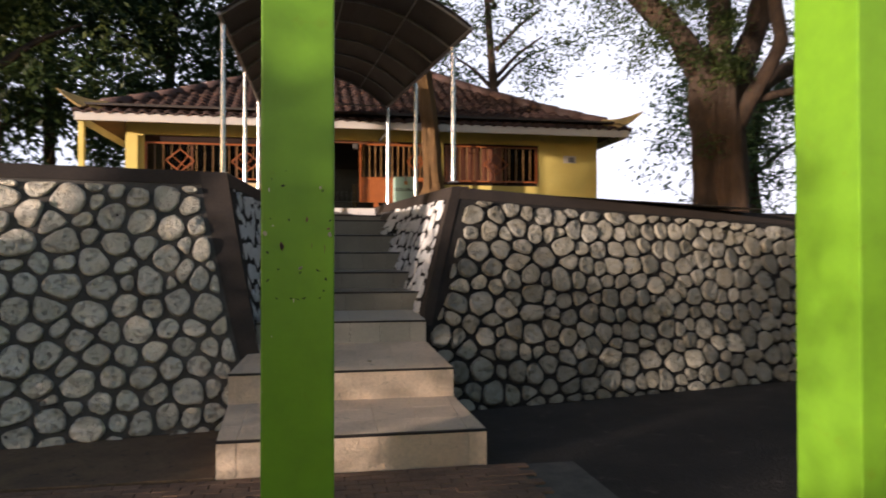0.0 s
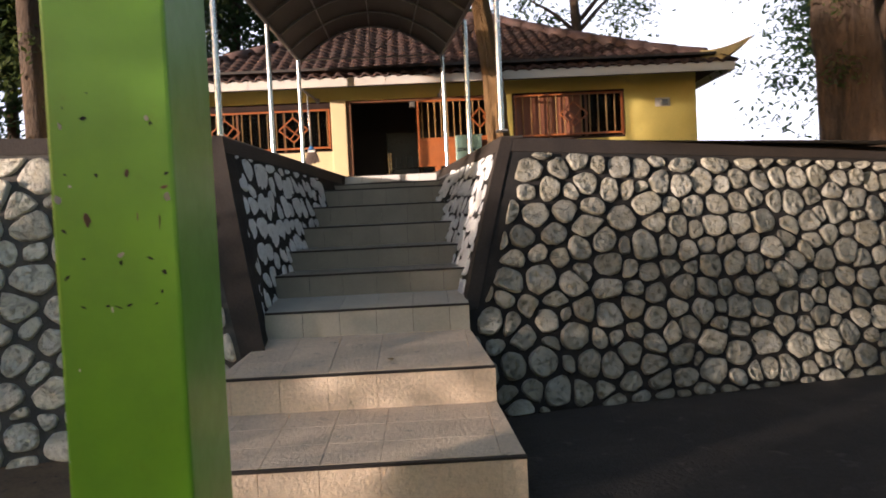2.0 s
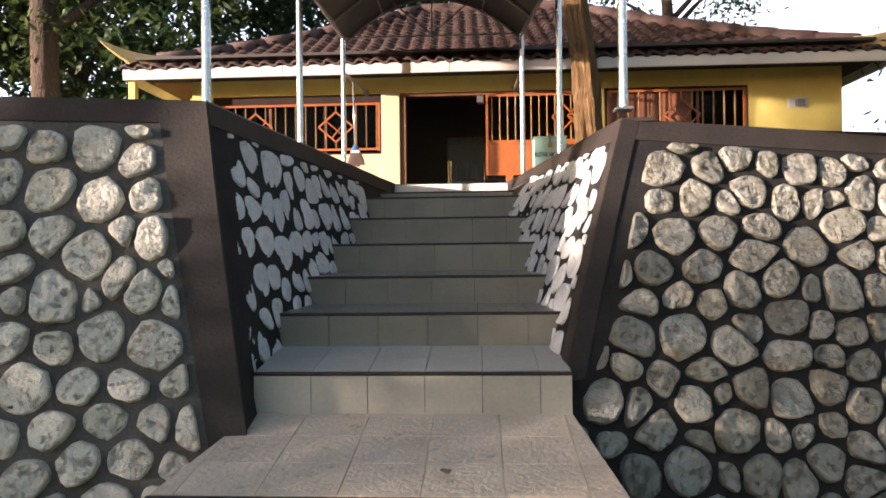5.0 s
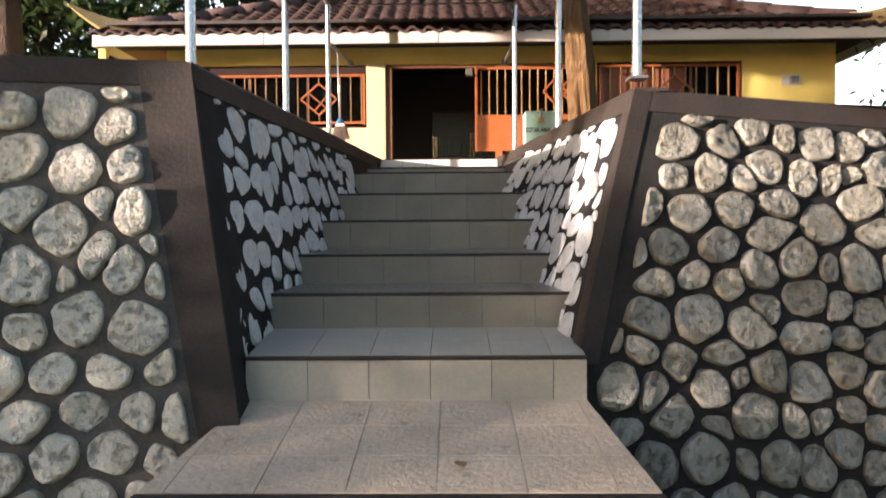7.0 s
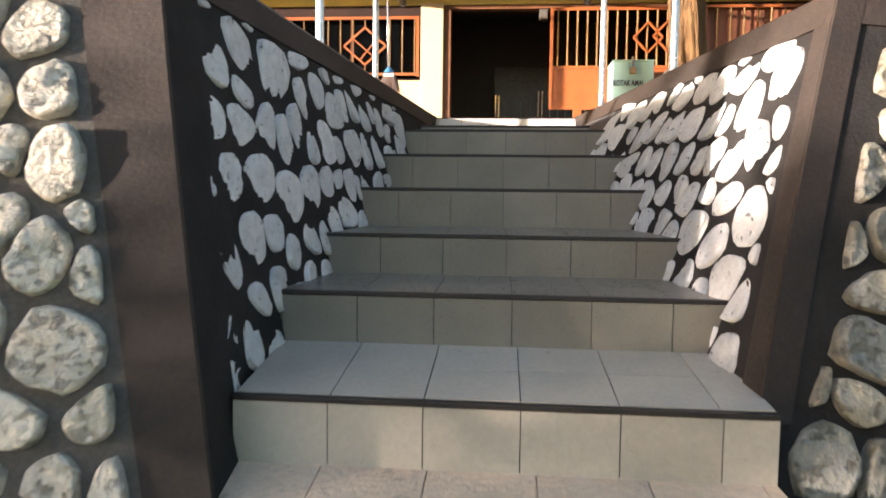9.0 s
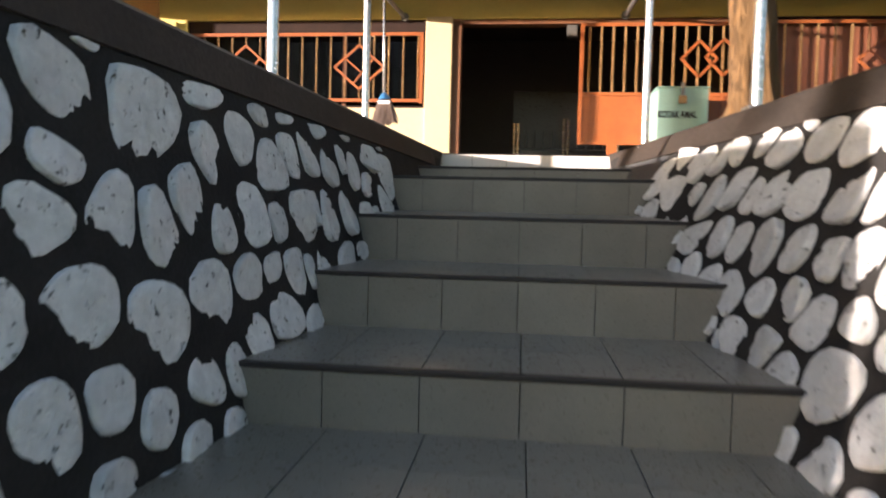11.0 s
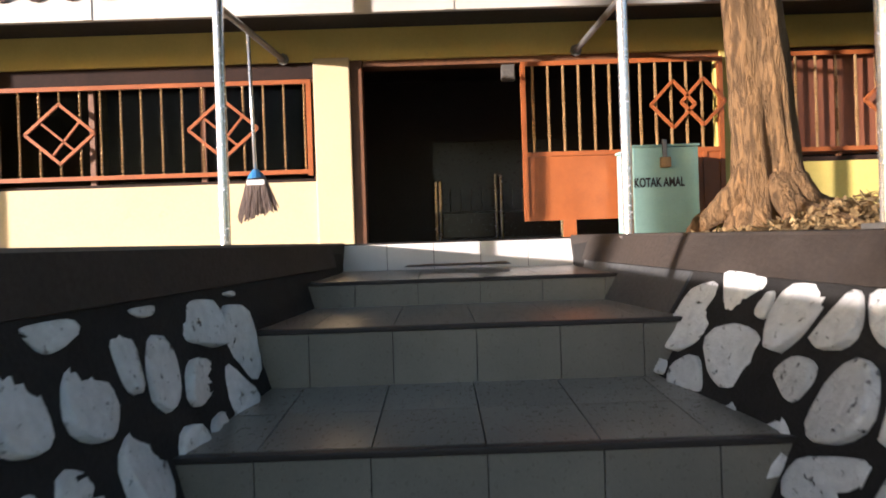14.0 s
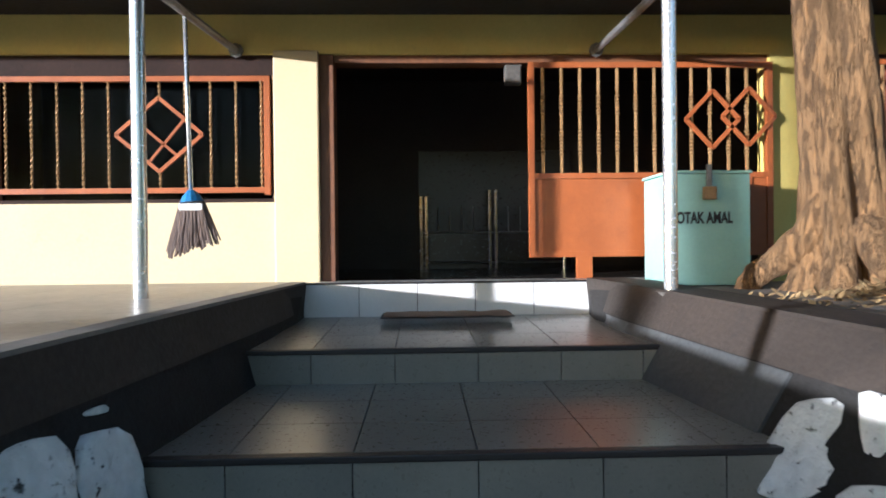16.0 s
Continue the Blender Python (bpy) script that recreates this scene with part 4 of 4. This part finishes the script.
            pts.append(tuple(pose(-0.322, 3.490, 0, 0, 0, 2.5) @ Vector((1.055 * (x + u) / 1000, -0.0015, 1.73 + 1.074 * ((z + v + slant * u) / 1000 - 1.73)))))
        f = bm.faces.new([bm.verts.new(p) for p in pts])
        bmesh.ops.solidify(bm, geom=[f], thickness=0.003)
        part("paint_chip", bm, material, pav, label)


chips([(58, 1965, 13, 11), (192, 1760, 28, 17), (158, 1600, 8, 25), (53, 1428, 8, 10), (22, 1928, 26, 32), (338, 1924, 24, 30), (41, 2139, 15, 26), (291, 2154, 16, 24), (8, 1160, 5, 10)], M_FASCIA, "pale bare chip")
chips([(107, 2161, 26, 14), (300, 2140, 16, 18), (51, 2193, 10, 8), (122, 2234, 8, 6), (136, 1994, 13, 13), (47, 2000, 10, 10), (338, 1992, 18, 13), (34, 1835, 22, 14), (86, 1753, 20, 9), (192, 1738, 13, 18),
       (277, 1747, 24, 9), (34, 1700, 24, 14), (316, 1703, 16, 20), (76, 1612, 20, 11), (146, 1612, 14, 9), (177, 1607, 28, 6), (210, 1612, 18, 13), (287, 1612, 16, 11), (306, 1647, 9, 15)], M_CHIP, "dark chip")
chips([(102, 1865, 30, 44), (224, 1997, 16, 26), (311, 1855, 5, 60), (248, 1870, 5, 30), (330, 1953, 30, 12)], M_PAVER, "brownish scuff")


# ---- trees ----
def limb(bm, pts, r0, r1, seg=9, rough=0.12, rng=None):
    """A knotty tapered limb through points."""
    pts = [Vector(p) for p in pts]
    fine = []
    for a, b in zip(pts, pts[1:]):
        for k in range(4):
            fine.append(a.lerp(b, k / 4))
    fine.append(pts[-1])
    n = len(fine) - 1
    for i in range(1, n):
        fine[i] = (fine[i - 1] + fine[i] * 2 + fine[i + 1]) / 4 if i < n else fine[i]
    radii = [(r0 + (r1 - r0) * i / n) * (1 + rng.uniform(-rough, rough)) for i in range(n + 1)]
    before = len(bm.verts)
    tube(bm, fine, radii, seg)
    bm.verts.ensure_lookup_table()
    for v in bm.verts[before:]:
        d = noise.noise(v.co * 3.0) * 0.12 * r0
        v.co += Vector((d, noise.noise(v.co * 3.0 + Vector((5, 1, 2))) * 0.12 * r0, 0))
    return fine[-1]


def leaves(name, parent, clumps, per, size, material, rng, droop=0.3):
    """A crown of many small leaves in clumps (centre, radius)."""
    verts, faces = [], []
    for c, r in clumps:
        c = Vector(c)
        for _ in range(per):
            d = Vector((rng.gauss(0, 1), rng.gauss(0, 1), rng.gauss(0, 0.75)))
            p = c + d * r * 0.5
            a, tilt = rng.uniform(0, 6.283), rng.uniform(-0.9, 0.5)
            way = Vector((math.cos(a) * math.cos(tilt), math.sin(a) * math.cos(tilt), math.sin(tilt) - droop)).normalized()
            side = way.cross(Vector((rng.uniform(-1, 1), rng.uniform(-1, 1), 1))).normalized()
            s = size * rng.uniform(0.6, 1.35)
            k = len(verts)
            verts += [p, p + way * s * 0.5 + side * s * 0.19, p + way * s, p + way * s * 0.5 - side * s * 0.19]
            faces.append((k, k + 1, k + 2, k + 3))
    me = bpy.data.meshes.new(name)
    me.from_pydata([tuple(v) for v in verts], [], faces)
    me.materials.append(material)
    ob = new(name, me)
    ob.parent = parent
    ob.matrix_parent_inverse = parent.matrix_world.inverted()
    return ob


def spray(rng, centre, spread, n, r):
    return [((centre[0] + rng.gauss(0, spread[0]), centre[1] + rng.gauss(0, spread[1]), centre[2] + rng.gauss(0, spread[2])), r * rng.uniform(0.6, 1.3)) for _ in range(n)]


trng = random.Random(21)
# the tree beside the stairs, rooted in the terrace
tree = thing("tree", (2.15, 12.7, 2.78), "tree with lit furrowed bark and spreading roots beside the doorway", "tree")
bm = bmesh.new()
N, prof = 72, []
for i in range(60):
    s = i / 59
    z = 2.76 + 4.6 * s
    r = 0.175 - 0.05 * s + 0.10 * math.exp(-s * 26)
    cx, cy = 2.165 - 0.08 * min(1, s * 3) - 0.5 * max(0, s - 0.33), 12.7 + 0.25 * s
    ring = []
    for k in range(N):
        a = 2 * math.pi * k / N
        flute = 1 + (0.10 + 0.24 * math.exp(-s * 10)) * math.sin(5 * a + 1.3 + s * 2) + 0.05 * math.sin(11 * a + s * 7)
        q = Vector((6 * math.cos(a), 6 * math.sin(a), z * 3.2))
        flute += 0.10 * noise.noise(q * 0.9) + 0.10 * noise.noise(Vector((q.x * 1.9, q.y * 1.9, q.z * 0.8))) - 0.08 * abs(noise.noise(Vector((q.x * 2.6, q.y * 2.6, q.z * 0.6))))
        ring.append(bm.verts.new((cx + r * flute * math.cos(a), cy + r * flute * math.sin(a), z)))
    prof.append(ring)
for a, b in zip(prof, prof[1:]):
    for k in range(N):
        bm.faces.new((a[k], a[(k + 1) % N], b[(k + 1) % N], b[k]))
bm.faces.new(prof[-1])
part("trunk", bm, M_BARK, tree, smooth=True)
bm = bmesh.new()
limb(bm, [(2.06, 12.72, 3.22), (1.98, 12.80, 3.05), (1.90, 12.90, 2.94), (1.82, 12.98, 2.87), (1.77, 13.02, 2.76)], 0.095, 0.060, 10, 0.10, trng)
part("root", bm, M_BARK, tree, smooth=True)
for a, l, r in ((262, 0.42, 0.07), (300, 0.6, 0.10), (345, 0.8, 0.09), (20, 0.7, 0.08), (275, 0.75, 0.07), (320, 0.95, 0.07)):
    bm = bmesh.new()
    ca, sa = math.cos(radians(a)), math.sin(radians(a))
    limb(bm, [(2.14 + 0.10 * ca, 12.7 + 0.10 * sa, 3.12), (2.14 + 0.26 * ca, 12.7 + 0.26 * sa, 2.93), (2.14 + l * ca, 12.7 + l * sa, 2.81), (2.14 + (l + 0.15) * ca, 12.7 + (l + 0.15) * sa, 2.70)], r, 0.03, 8, 0.15, trng)
    part("root", bm, M_BARK, tree, smooth=True)
top = (1.72, 12.95, 7.3)
clumps = []
for dx, dy, dz in ((-1.6, 0.8, 1.3), (1.5, 0.9, 1.4), (0.3, -0.4, 2.0), (2.6, 0.5, 0.9), (-2.6, 1.8, 1.2)):
    bm = bmesh.new()
    end = limb(bm, [top, (top[0] + dx * 0.5, top[1] + dy * 0.5, top[2] + dz * 0.6), (top[0] + dx, top[1] + dy, top[2] + dz)], 0.09, 0.03, 7, 0.12, trng)
    part("branch", bm, M_BARK, tree, smooth=True)
    clumps += spray(trng, end, (1.0, 1.0, 0.45), 16, 0.7)
leaves("crown", tree, clumps, 260, 0.13, M_LEAF, trng)

# the old tree on the bank to the east
TX, TY = 8.2, 12.7
old = thing("tree", (TX, TY, 2.5), "massive old tree with a fluted trunk and heavy limbs", "tree")
bm = bmesh.new()
prof = []
N = 90
for i in range(50):
    s = i / 49
    z = 2.3 + 3.3 * s
    r = 0.495 - 0.02 * s + 0.10 * math.exp(-s * 6)
    ring = []
    for k in range(N):
        a = 2 * math.pi * k / N
        flute = 1 + (0.25 + 0.1 * (1 - s)) * math.sin(4 * a + 0.6 + s) + 0.10 * math.sin(9 * a + s * 5)
        q = Vector((6 * math.cos(a), 6 * math.sin(a), z * 1.4))
        flute += 0.12 * noise.noise(q * 0.8) + 0.09 * noise.noise(Vector((q.x * 2, q.y * 2, q.z * 0.7)))
        ring.append(bm.verts.new((TX + r * flute * math.cos(a) - 0.05 * s, TY + r * flute * math.sin(a), z)))
    prof.append(ring)
for a, b in zip(prof, prof[1:]):
    for k in range(N):
        bm.faces.new((a[k], a[(k + 1) % N], b[(k + 1) % N], b[k]))
bm.faces.new(prof[-1])
part("trunk", bm, M_BARK_OLD, old, smooth=True)
clumps = []
for pts, r0, r1 in (
    ([(TX - 0.15, TY, 4.9), (TX - 0.38, TY, 5.6), (TX - 0.95, TY, 6.5), (TX - 1.9, TY, 7.2)], 0.34, 0.20),
    ([(TX + 0.22, TY + 0.1, 4.9), (TX + 0.50, TY + 0.2, 5.6), (TX + 1.00, TY + 0.2, 6.7), (TX + 1.6, TY + 0.3, 8.4)], 0.38, 0.2),
    ([(TX + 0.05, TY + 0.1, 5.2), (TX + 0.1, TY + 0.1, 6.4), (TX + 0.15, TY + 0.2, 8.2)], 0.30, 0.2),
    ([(TX + 0.08, TY - 0.42, 4.35), (TX + 0.28, TY - 0.52, 4.9), (TX + 0.72, TY - 0.6, 5.6), (TX + 1.00, TY - 0.65, 6.2), (TX + 0.82, TY - 0.7, 6.75), (TX + 0.76, TY - 0.7, 7.6)], 0.17, 0.12),
    ([(TX + 0.28, TY - 0.50, 4.95), (TX + 1.0, TY - 0.55, 5.15), (TX + 1.9, TY - 0.6, 5.32), (TX + 4.0, TY - 0.9, 6.0)], 0.10, 0.06),
    ([(TX + 0.4, TY, 5.0), (TX + 1.4, TY, 5.75), (TX + 3.0, TY + 0.2, 6.4), (TX + 5.0, TY, 8.0)], 0.20, 0.1)):
    bm = bmesh.new()
    end = limb(bm, pts, r0, r1, 10, 0.1, trng)
    part("limb", bm, M_BARK_OLD, old, smooth=True)
    clumps += spray(trng, end, (1.3, 1.0, 0.8), 12, 0.7)
clumps += spray(trng, (TX - 1.1, TY - 0.1, 6.7), (0.6, 0.6, 1.0), 26, 0.45)
clumps += spray(trng, (TX + 0.2, TY + 0.9, 7.2), (1.2, 0.5, 1.2), 24, 0.6)
clumps += spray(trng, (TX + 2.5, TY + 1.5, 6.5), (1.6, 0.8, 1.3), 20, 0.6)
clumps += spray(trng, (TX + 0.0, TY - 0.55, 5.9), (0.16, 0.1, 0.35), 9, 0.28)
# unseen clumps added high over the east terrace to block skylight on the stairs
clumps += [((trng.uniform(2.5, 9.0), trng.uniform(8.0, 13.5), trng.uniform(7.8, 10.0)), 0.9) for _ in range(210)]
leaves("crown", old, clumps, 190, 0.10, M_LEAF, trng)


def far_tree(x, y, h, spread, n, per, size, material, label, trunk=0.22, low=0.35):
    t = thing("tree", (x, y, 2.75), label, "tree", "trees behind the house")
    bm = bmesh.new()
    limb(bm, [(x, y, 2.6), (x + trng.uniform(-0.2, 0.2), y, 2.6 + h * 0.4), (x + trng.uniform(-0.5, 0.5), y, 2.6 + h * 0.9)], trunk, trunk * 0.4, 9, 0.08, trng)
    part("trunk", bm, M_BARK_OLD, t, smooth=True)
    cl = []
    for _ in range(6):
        a, z = trng.uniform(0, 6.28), 2.6 + h * trng.uniform(low, 0.9)
        e = (x + math.cos(a) * spread * 0.7, y + math.sin(a) * spread * 0.5, z + 0.8)
        bm = bmesh.new()
        limb(bm, [(x, y, z - 0.5), ((x + e[0]) / 2, (y + e[1]) / 2, z + 0.3), e], trunk * 0.35, 0.03, 6, 0.1, trng)
        part("branch", bm, M_BARK_OLD, t, smooth=True)
        cl += spray(trng, e, (spread * 0.35, spread * 0.3, 0.7), n // 8, 0.7)
    cl += spray(trng, (x, y, 2.6 + h * 0.75), (spread * 0.6, spread * 0.5, h * 0.2), n // 2, 0.8)
    leaves("crown", t, cl, per, size, material, trng)
    return t


def shade_tree(x, y, h, spread, per, size):
    """An unseen low dense tree, added on the yard to block sun and skylight."""
    t = thing("tree", (x, y, 0), "unseen low dense tree added to shade the yard", "tree", "trees round the yard")
    bm = bmesh.new()
    limb(bm, [(x, y, -0.1), (x + 0.1, y, h * 0.45), (x, y + 0.1, h * 0.9)], 0.2, 0.08, 9, 0.08, trng)
    part("trunk", bm, M_BARK_OLD, t, smooth=True)
    cl = [((x + trng.uniform(-1, 1) * spread * 0.8, y + trng.uniform(-1, 1) * spread * 0.85, h * trng.uniform(0.06, 0.93)), 0.75) for _ in range(int(9 * spread * h))]
    leaves("crown", t, cl, per, size, M_LEAF_FAR, trng)


L = "leafy dark green tree behind the house"
far_tree(-6.3, 14.3, 9, 2.6, 60, 120, 0.17, M_LEAF, "leafy tree with a straight trunk beside the house", 0.26, low=0.25)
for x, y, h, sp in ((-9.5, 17, 9, 3.2), (-13, 15.5, 9, 3.2), (-4.5, 22, 11, 3.5), (-8, 22, 11, 4), (0.5, 24, 12, 3.6), (-13, 19, 10, 4), (-8.2, 18.2, 9, 3), (-10.8, 21, 10, 3.4), (-17, 15, 10, 4), (-2.0, 21, 9, 2.5)):
    far_tree(x, y, h, sp, 84, 130, 0.26, M_LEAF_FAR, L, low=0.1)
far_tree(5.6, 21, 9.5, 2.2, 40, 100, 0.17, M_LEAF, L, low=0.45)
for x, y, h, sp in ((13.5, 19, 6, 2.6), (11.0, 17.5, 3.2, 1.6), (17, 18, 7, 3), (15.5, 14, 6, 2.2)):
    far_tree(x, y, h, sp, 44, 100, 0.2, M_LEAF_FAR, "leafy bush-like tree on the bank", low=0.1)
# unseen tree belt added behind the start of the walk to shade the yard
for x, y, h, sp, per, size in ((-9.6, 5.2, 3.4, 1.2, 170, 0.16), (-9.8, 3.3, 2.9, 1.1, 200, 0.16), (-9.5, 1.7, 3.1, 1.3, 200, 0.16), (-9.9, -0.5, 4.2, 1.2, 44, 0.16), (-10.1, -2.2, 4.3, 1.2, 160, 0.17), (-10.0, -4.4, 1.7, 1.1, 200, 0.16), (-10.2, -6.6, 4.0, 1.5, 80, 0.15), (-10.0, -8.6, 3.9, 0.95, 80, 0.15), (-10, -13.4, 5.4, 1.9, 80, 0.2), (-9.5, -17.0, 6.0, 2.2, 90, 0.2)):
    shade_tree(x, y, h, sp, per, size)
# unseen trees added on the eastern side of the yard to cut its skylight
for x, y, h, sp in ((10.5, 3.0, 7.5, 2.3), (11.5, 6.2, 8.5, 2.4), (10.0, -0.8, 7.0, 2.3)):
    shade_tree(x, y, h, sp, 60, 0.26)
# taller unseen trees added behind the western belt; their high crowns shade the roof and the far end of the house
for x, y, low, high in ((-11.5, 5.6, 6.2, 10.5), (-11.6, 2.2, 4.5, 6.6), (-11.5, -1.6, 5.2, 10.5)):
    t = thing("tree", (x, y, 0), "unseen tall tree added to shade with its high crown", "tree", "trees round the yard")
    bm = bmesh.new()
    limb(bm, [(x, y, -0.1), (x + 0.2, y, 3.5), (x, y + 0.2, 8.0)], 0.25, 0.1, 9, 0.08, trng)
    part("trunk", bm, M_BARK_OLD, t, smooth=True)
    cl = [((x + trng.uniform(-1, 1) * 1.5, y + trng.uniform(-1, 1) * (2.1 if high > 7 else 1.1), trng.uniform(low, high)), 0.8) for _ in range(80)]
    leaves("crown", t, cl, 70 if low > 6 else 130, 0.2, M_LEAF_FAR, trng)

# ---- things by the doorway ----
cb = thing("charity_box", (1.68, 13.4, FLOOR_Z), "pale turquoise wooden charity box with a padlock", "box")
part("body", bx(1.46, 1.90, 13.20, 13.62, 2.803, 3.405, bevel=0.006), M_BOX, cb)
lid = part("lid", bx(1.45, 1.91, 13.19, 13.63, 3.407, 3.423, bevel=0.004), M_BOX, cb)
hasp = part("hasp", bx(1.655, 1.685, 13.180, 13.196, 3.335, 3.455, bevel=0.003), M_GREY_STEEL, cb, "dark steel hasp")
part("padlock", bx(1.635, 1.705, 13.165, 13.196, 3.265, 3.335, bevel=0.006), M_GOLD, cb, "brass padlock")
part("slot", bx(1.58, 1.78, 13.36, 13.38, 3.423, 3.426), M_INK, cb)


def lettering(text, x, y, z, size, material, parent):
    cu = bpy.data.curves.new("lettering", "FONT")
    cu.body, cu.size, cu.extrude, cu.offset, cu.align_x = text, size, 0.001, 0.0022, "CENTER"
    tmp = new("lettering_source", cu)
    me = bpy.data.meshes.new_from_object(tmp.evaluated_get(bpy.context.evaluated_depsgraph_get()))
    bpy.data.objects.remove(tmp)
    me.materials.clear()
    me.materials.append(material)
    ob = new("lettering", me)
    ob.parent = parent
    ob.matrix_parent_inverse = parent.matrix_world.inverted()
    ob.matrix_basis = pose(x, y, z, 90) @ Matrix.Diagonal((0.8, 1.25, 1, 1))
    ob["label"] = "black stencilled words"
    return ob


lettering("KOTAK AMAL", 1.63, 13.197, 3.14, 0.068, M_INK, cb)

broom = thing("broom", (-1.06, 13.10, 3.02), "long-handled broom with brown bristles hanging by a rail", "broom")
part("handle", rod((-1.075, 13.1, 4.22), (-1.055, 13.1, 3.30), 0.012), M_STEEL, broom, "slim pale metal handle", smooth=True)
bm = bmesh.new()
tube(bm, [(-1.055, 13.1, 3.33), (-1.053, 13.1, 3.30), (-1.05, 13.1, 3.27)], [0.018, 0.045, 0.06], 12)
part("collar", bm, M_BLUE, broom, "blue plastic collar")
brng = random.Random(5)
bm = bmesh.new()
for _ in range(150):
    u, d = brng.uniform(-1, 1), brng.uniform(-0.03, 0.03)
    p = Vector((-1.05 + 0.055 * u, 13.1 + d * 0.6, 3.275))
    q = Vector((-1.05 + 0.125 * u + brng.uniform(-0.012, 0.012), 13.1 + d, 3.03 + brng.uniform(-0.02, 0.03) + 0.04 * u))
    tube(bm, [p, q], [0.006, 0.004], 3, False)
part("bristles", bm, M_BRISTLE, broom)
bm = bx(-1.11, -0.99, 13.075, 13.125, 3.225, 3.262, bevel=0.008)
part("binding", bm, M_TILE_WHITE, broom, "white woven binding")

dm = thing("doormat", (0.25, 13.2, 2.636), "thin tan doormat with a dark border on the top step", "doormat")
for nm, inset, z1, mt in (("border", 0.0, 2.656, M_NOSE), ("pile", 0.015, 2.664, M_MAT)):
    bm = bmesh.new()
    grid = [[bm.verts.new((-0.10 + inset + (0.71 - 2 * inset) * i / 14, 13.10 + inset + (0.32 - 2 * inset) * j / 8, z1 + 0.006 * noise.noise(Vector((i * 0.5, j * 0.6, 1))) + 0.010 * max(0, i / 14 - 0.8))) for i in range(15)] for j in range(9)]
    for a, b in zip(grid, grid[1:]):
        for k in range(14):
            bm.faces.new((a[k], a[k + 1], b[k + 1], b[k]))
    bmesh.ops.solidify(bm, geom=list(bm.faces), thickness=0.012)
    part(nm, bm, mt, dm)

lamp = thing("wall_lamp", (5.33, Y0, 3.93), "small square dark wall fixture on a painted patch of sunlight", "wall lamp")
# thin white slab stands in for the sunlit patch on the wall
part("plate", bx(5.18, 5.46, Y0 - 0.012, Y0, 3.86, 4.02, bevel=0.003), M_FASCIA, lamp)
part("fixture", bx(5.28, 5.40, Y0 - 0.07, Y0 - 0.012, 3.88, 3.98, bevel=0.008), M_GREY_STEEL, lamp)

# dry leaves round the roots
lrng = random.Random(11)
verts, faces = [], []
for n in range(5200):
    a, r = lrng.uniform(-2.4, 0.5), abs(lrng.gauss(0.55, 0.35)) + 0.2
    p = Vector((2.35 + r * 1.2 * math.cos(a), 12.6 + r * 0.8 * math.sin(a), 2.805 + lrng.uniform(0, 0.09) * max(0, 1 - r)))
    if n > 450:
        u, v = lrng.gauss(0, 1), lrng.gauss(0, 1)
        p = Vector((2.50 + 0.34 * u, 12.22 + 0.18 * v, 2.80 + 0.20 * math.exp(-0.5 * (u * u + v * v)) * lrng.uniform(0.3, 1.0)))
    if p.x < inner_x(1, min(p.y, 13.4), 2.78) + 0.24 or p.y > 13.7:
        continue
    d = Vector((lrng.uniform(-1, 1), lrng.uniform(-1, 1), lrng.uniform(-0.3, 0.6))).normalized()
    e = d.cross(Vector((lrng.uniform(-0.4, 0.4), lrng.uniform(-0.4, 0.4), 1))).normalized()
    s, k = lrng.uniform(0.013, 0.030), len(verts)
    verts += [tuple(p), tuple(p + d * s + e * s * 0.45), tuple(p + d * 2 * s), tuple(p + d * s - e * s * 0.45)]
    faces.append((k, k + 1, k + 2, k + 3))
me = bpy.data.meshes.new("leaf_litter")
me.from_pydata(verts, [], faces)
me.materials.append(M_LITTER)
tagged(new("leaf_litter", me), "dry fallen leaves heaped round the tree roots", "leaves", kind="stuff")

# brick pavers, laid in a running bond
pave = tagged(part("pavement_bricks", bx(-4.6, 2.2, 3.9, 5.60, -0.05, 0.004), M_GROUT), "worn red-brown brick paving before the stairs", "pavement", kind="structure")
bm = bx(-0.102, 0.102, -0.05, 0.05, 0, 0.022, bevel=0.006)
pm = bpy.data.meshes.new("brick")
bm.to_mesh(pm)
bm.free()
pm.materials.append(M_PAVER)
for r in range(8):
    for k in range(26):
        x = -3.6 + 0.21 * k + (0.105 if r % 2 else 0)
        if x < 1.75:
            b = new("brick", pm)
            b.parent = pave
            b.matrix_basis = pose(x, 5.53 - 0.107 * r, lrng.uniform(0.0, 0.006), lrng.uniform(-0.8, 0.8), lrng.uniform(-0.8, 0.8), lrng.uniform(-1, 1))

# one dry leaf on the second step
bm = bmesh.new()
n = 8
left, right = [], []
for i in range(n + 1):
    u = i / n
    w = 0.028 * math.sin(math.pi * min(1, u * 1.05)) + 0.001
    lift = 0.022 * (u - 0.4) ** 2 + 0.004
    left.append(bm.verts.new((u * 0.09, -w, lift + w * 0.4)))
    right.append(bm.verts.new((u * 0.09, w, lift + w * 0.5)))
for i in range(n):
    bm.faces.new((left[i], left[i + 1], right[i + 1], right[i]))
leaf = part("fallen_leaf", bm, M_LITTER)
leaf.matrix_world = pose(0.51, 6.98, 0.716, 0, 0, 110)
tagged(leaf, "curled dry leaf lying on the tiled step", "leaf")
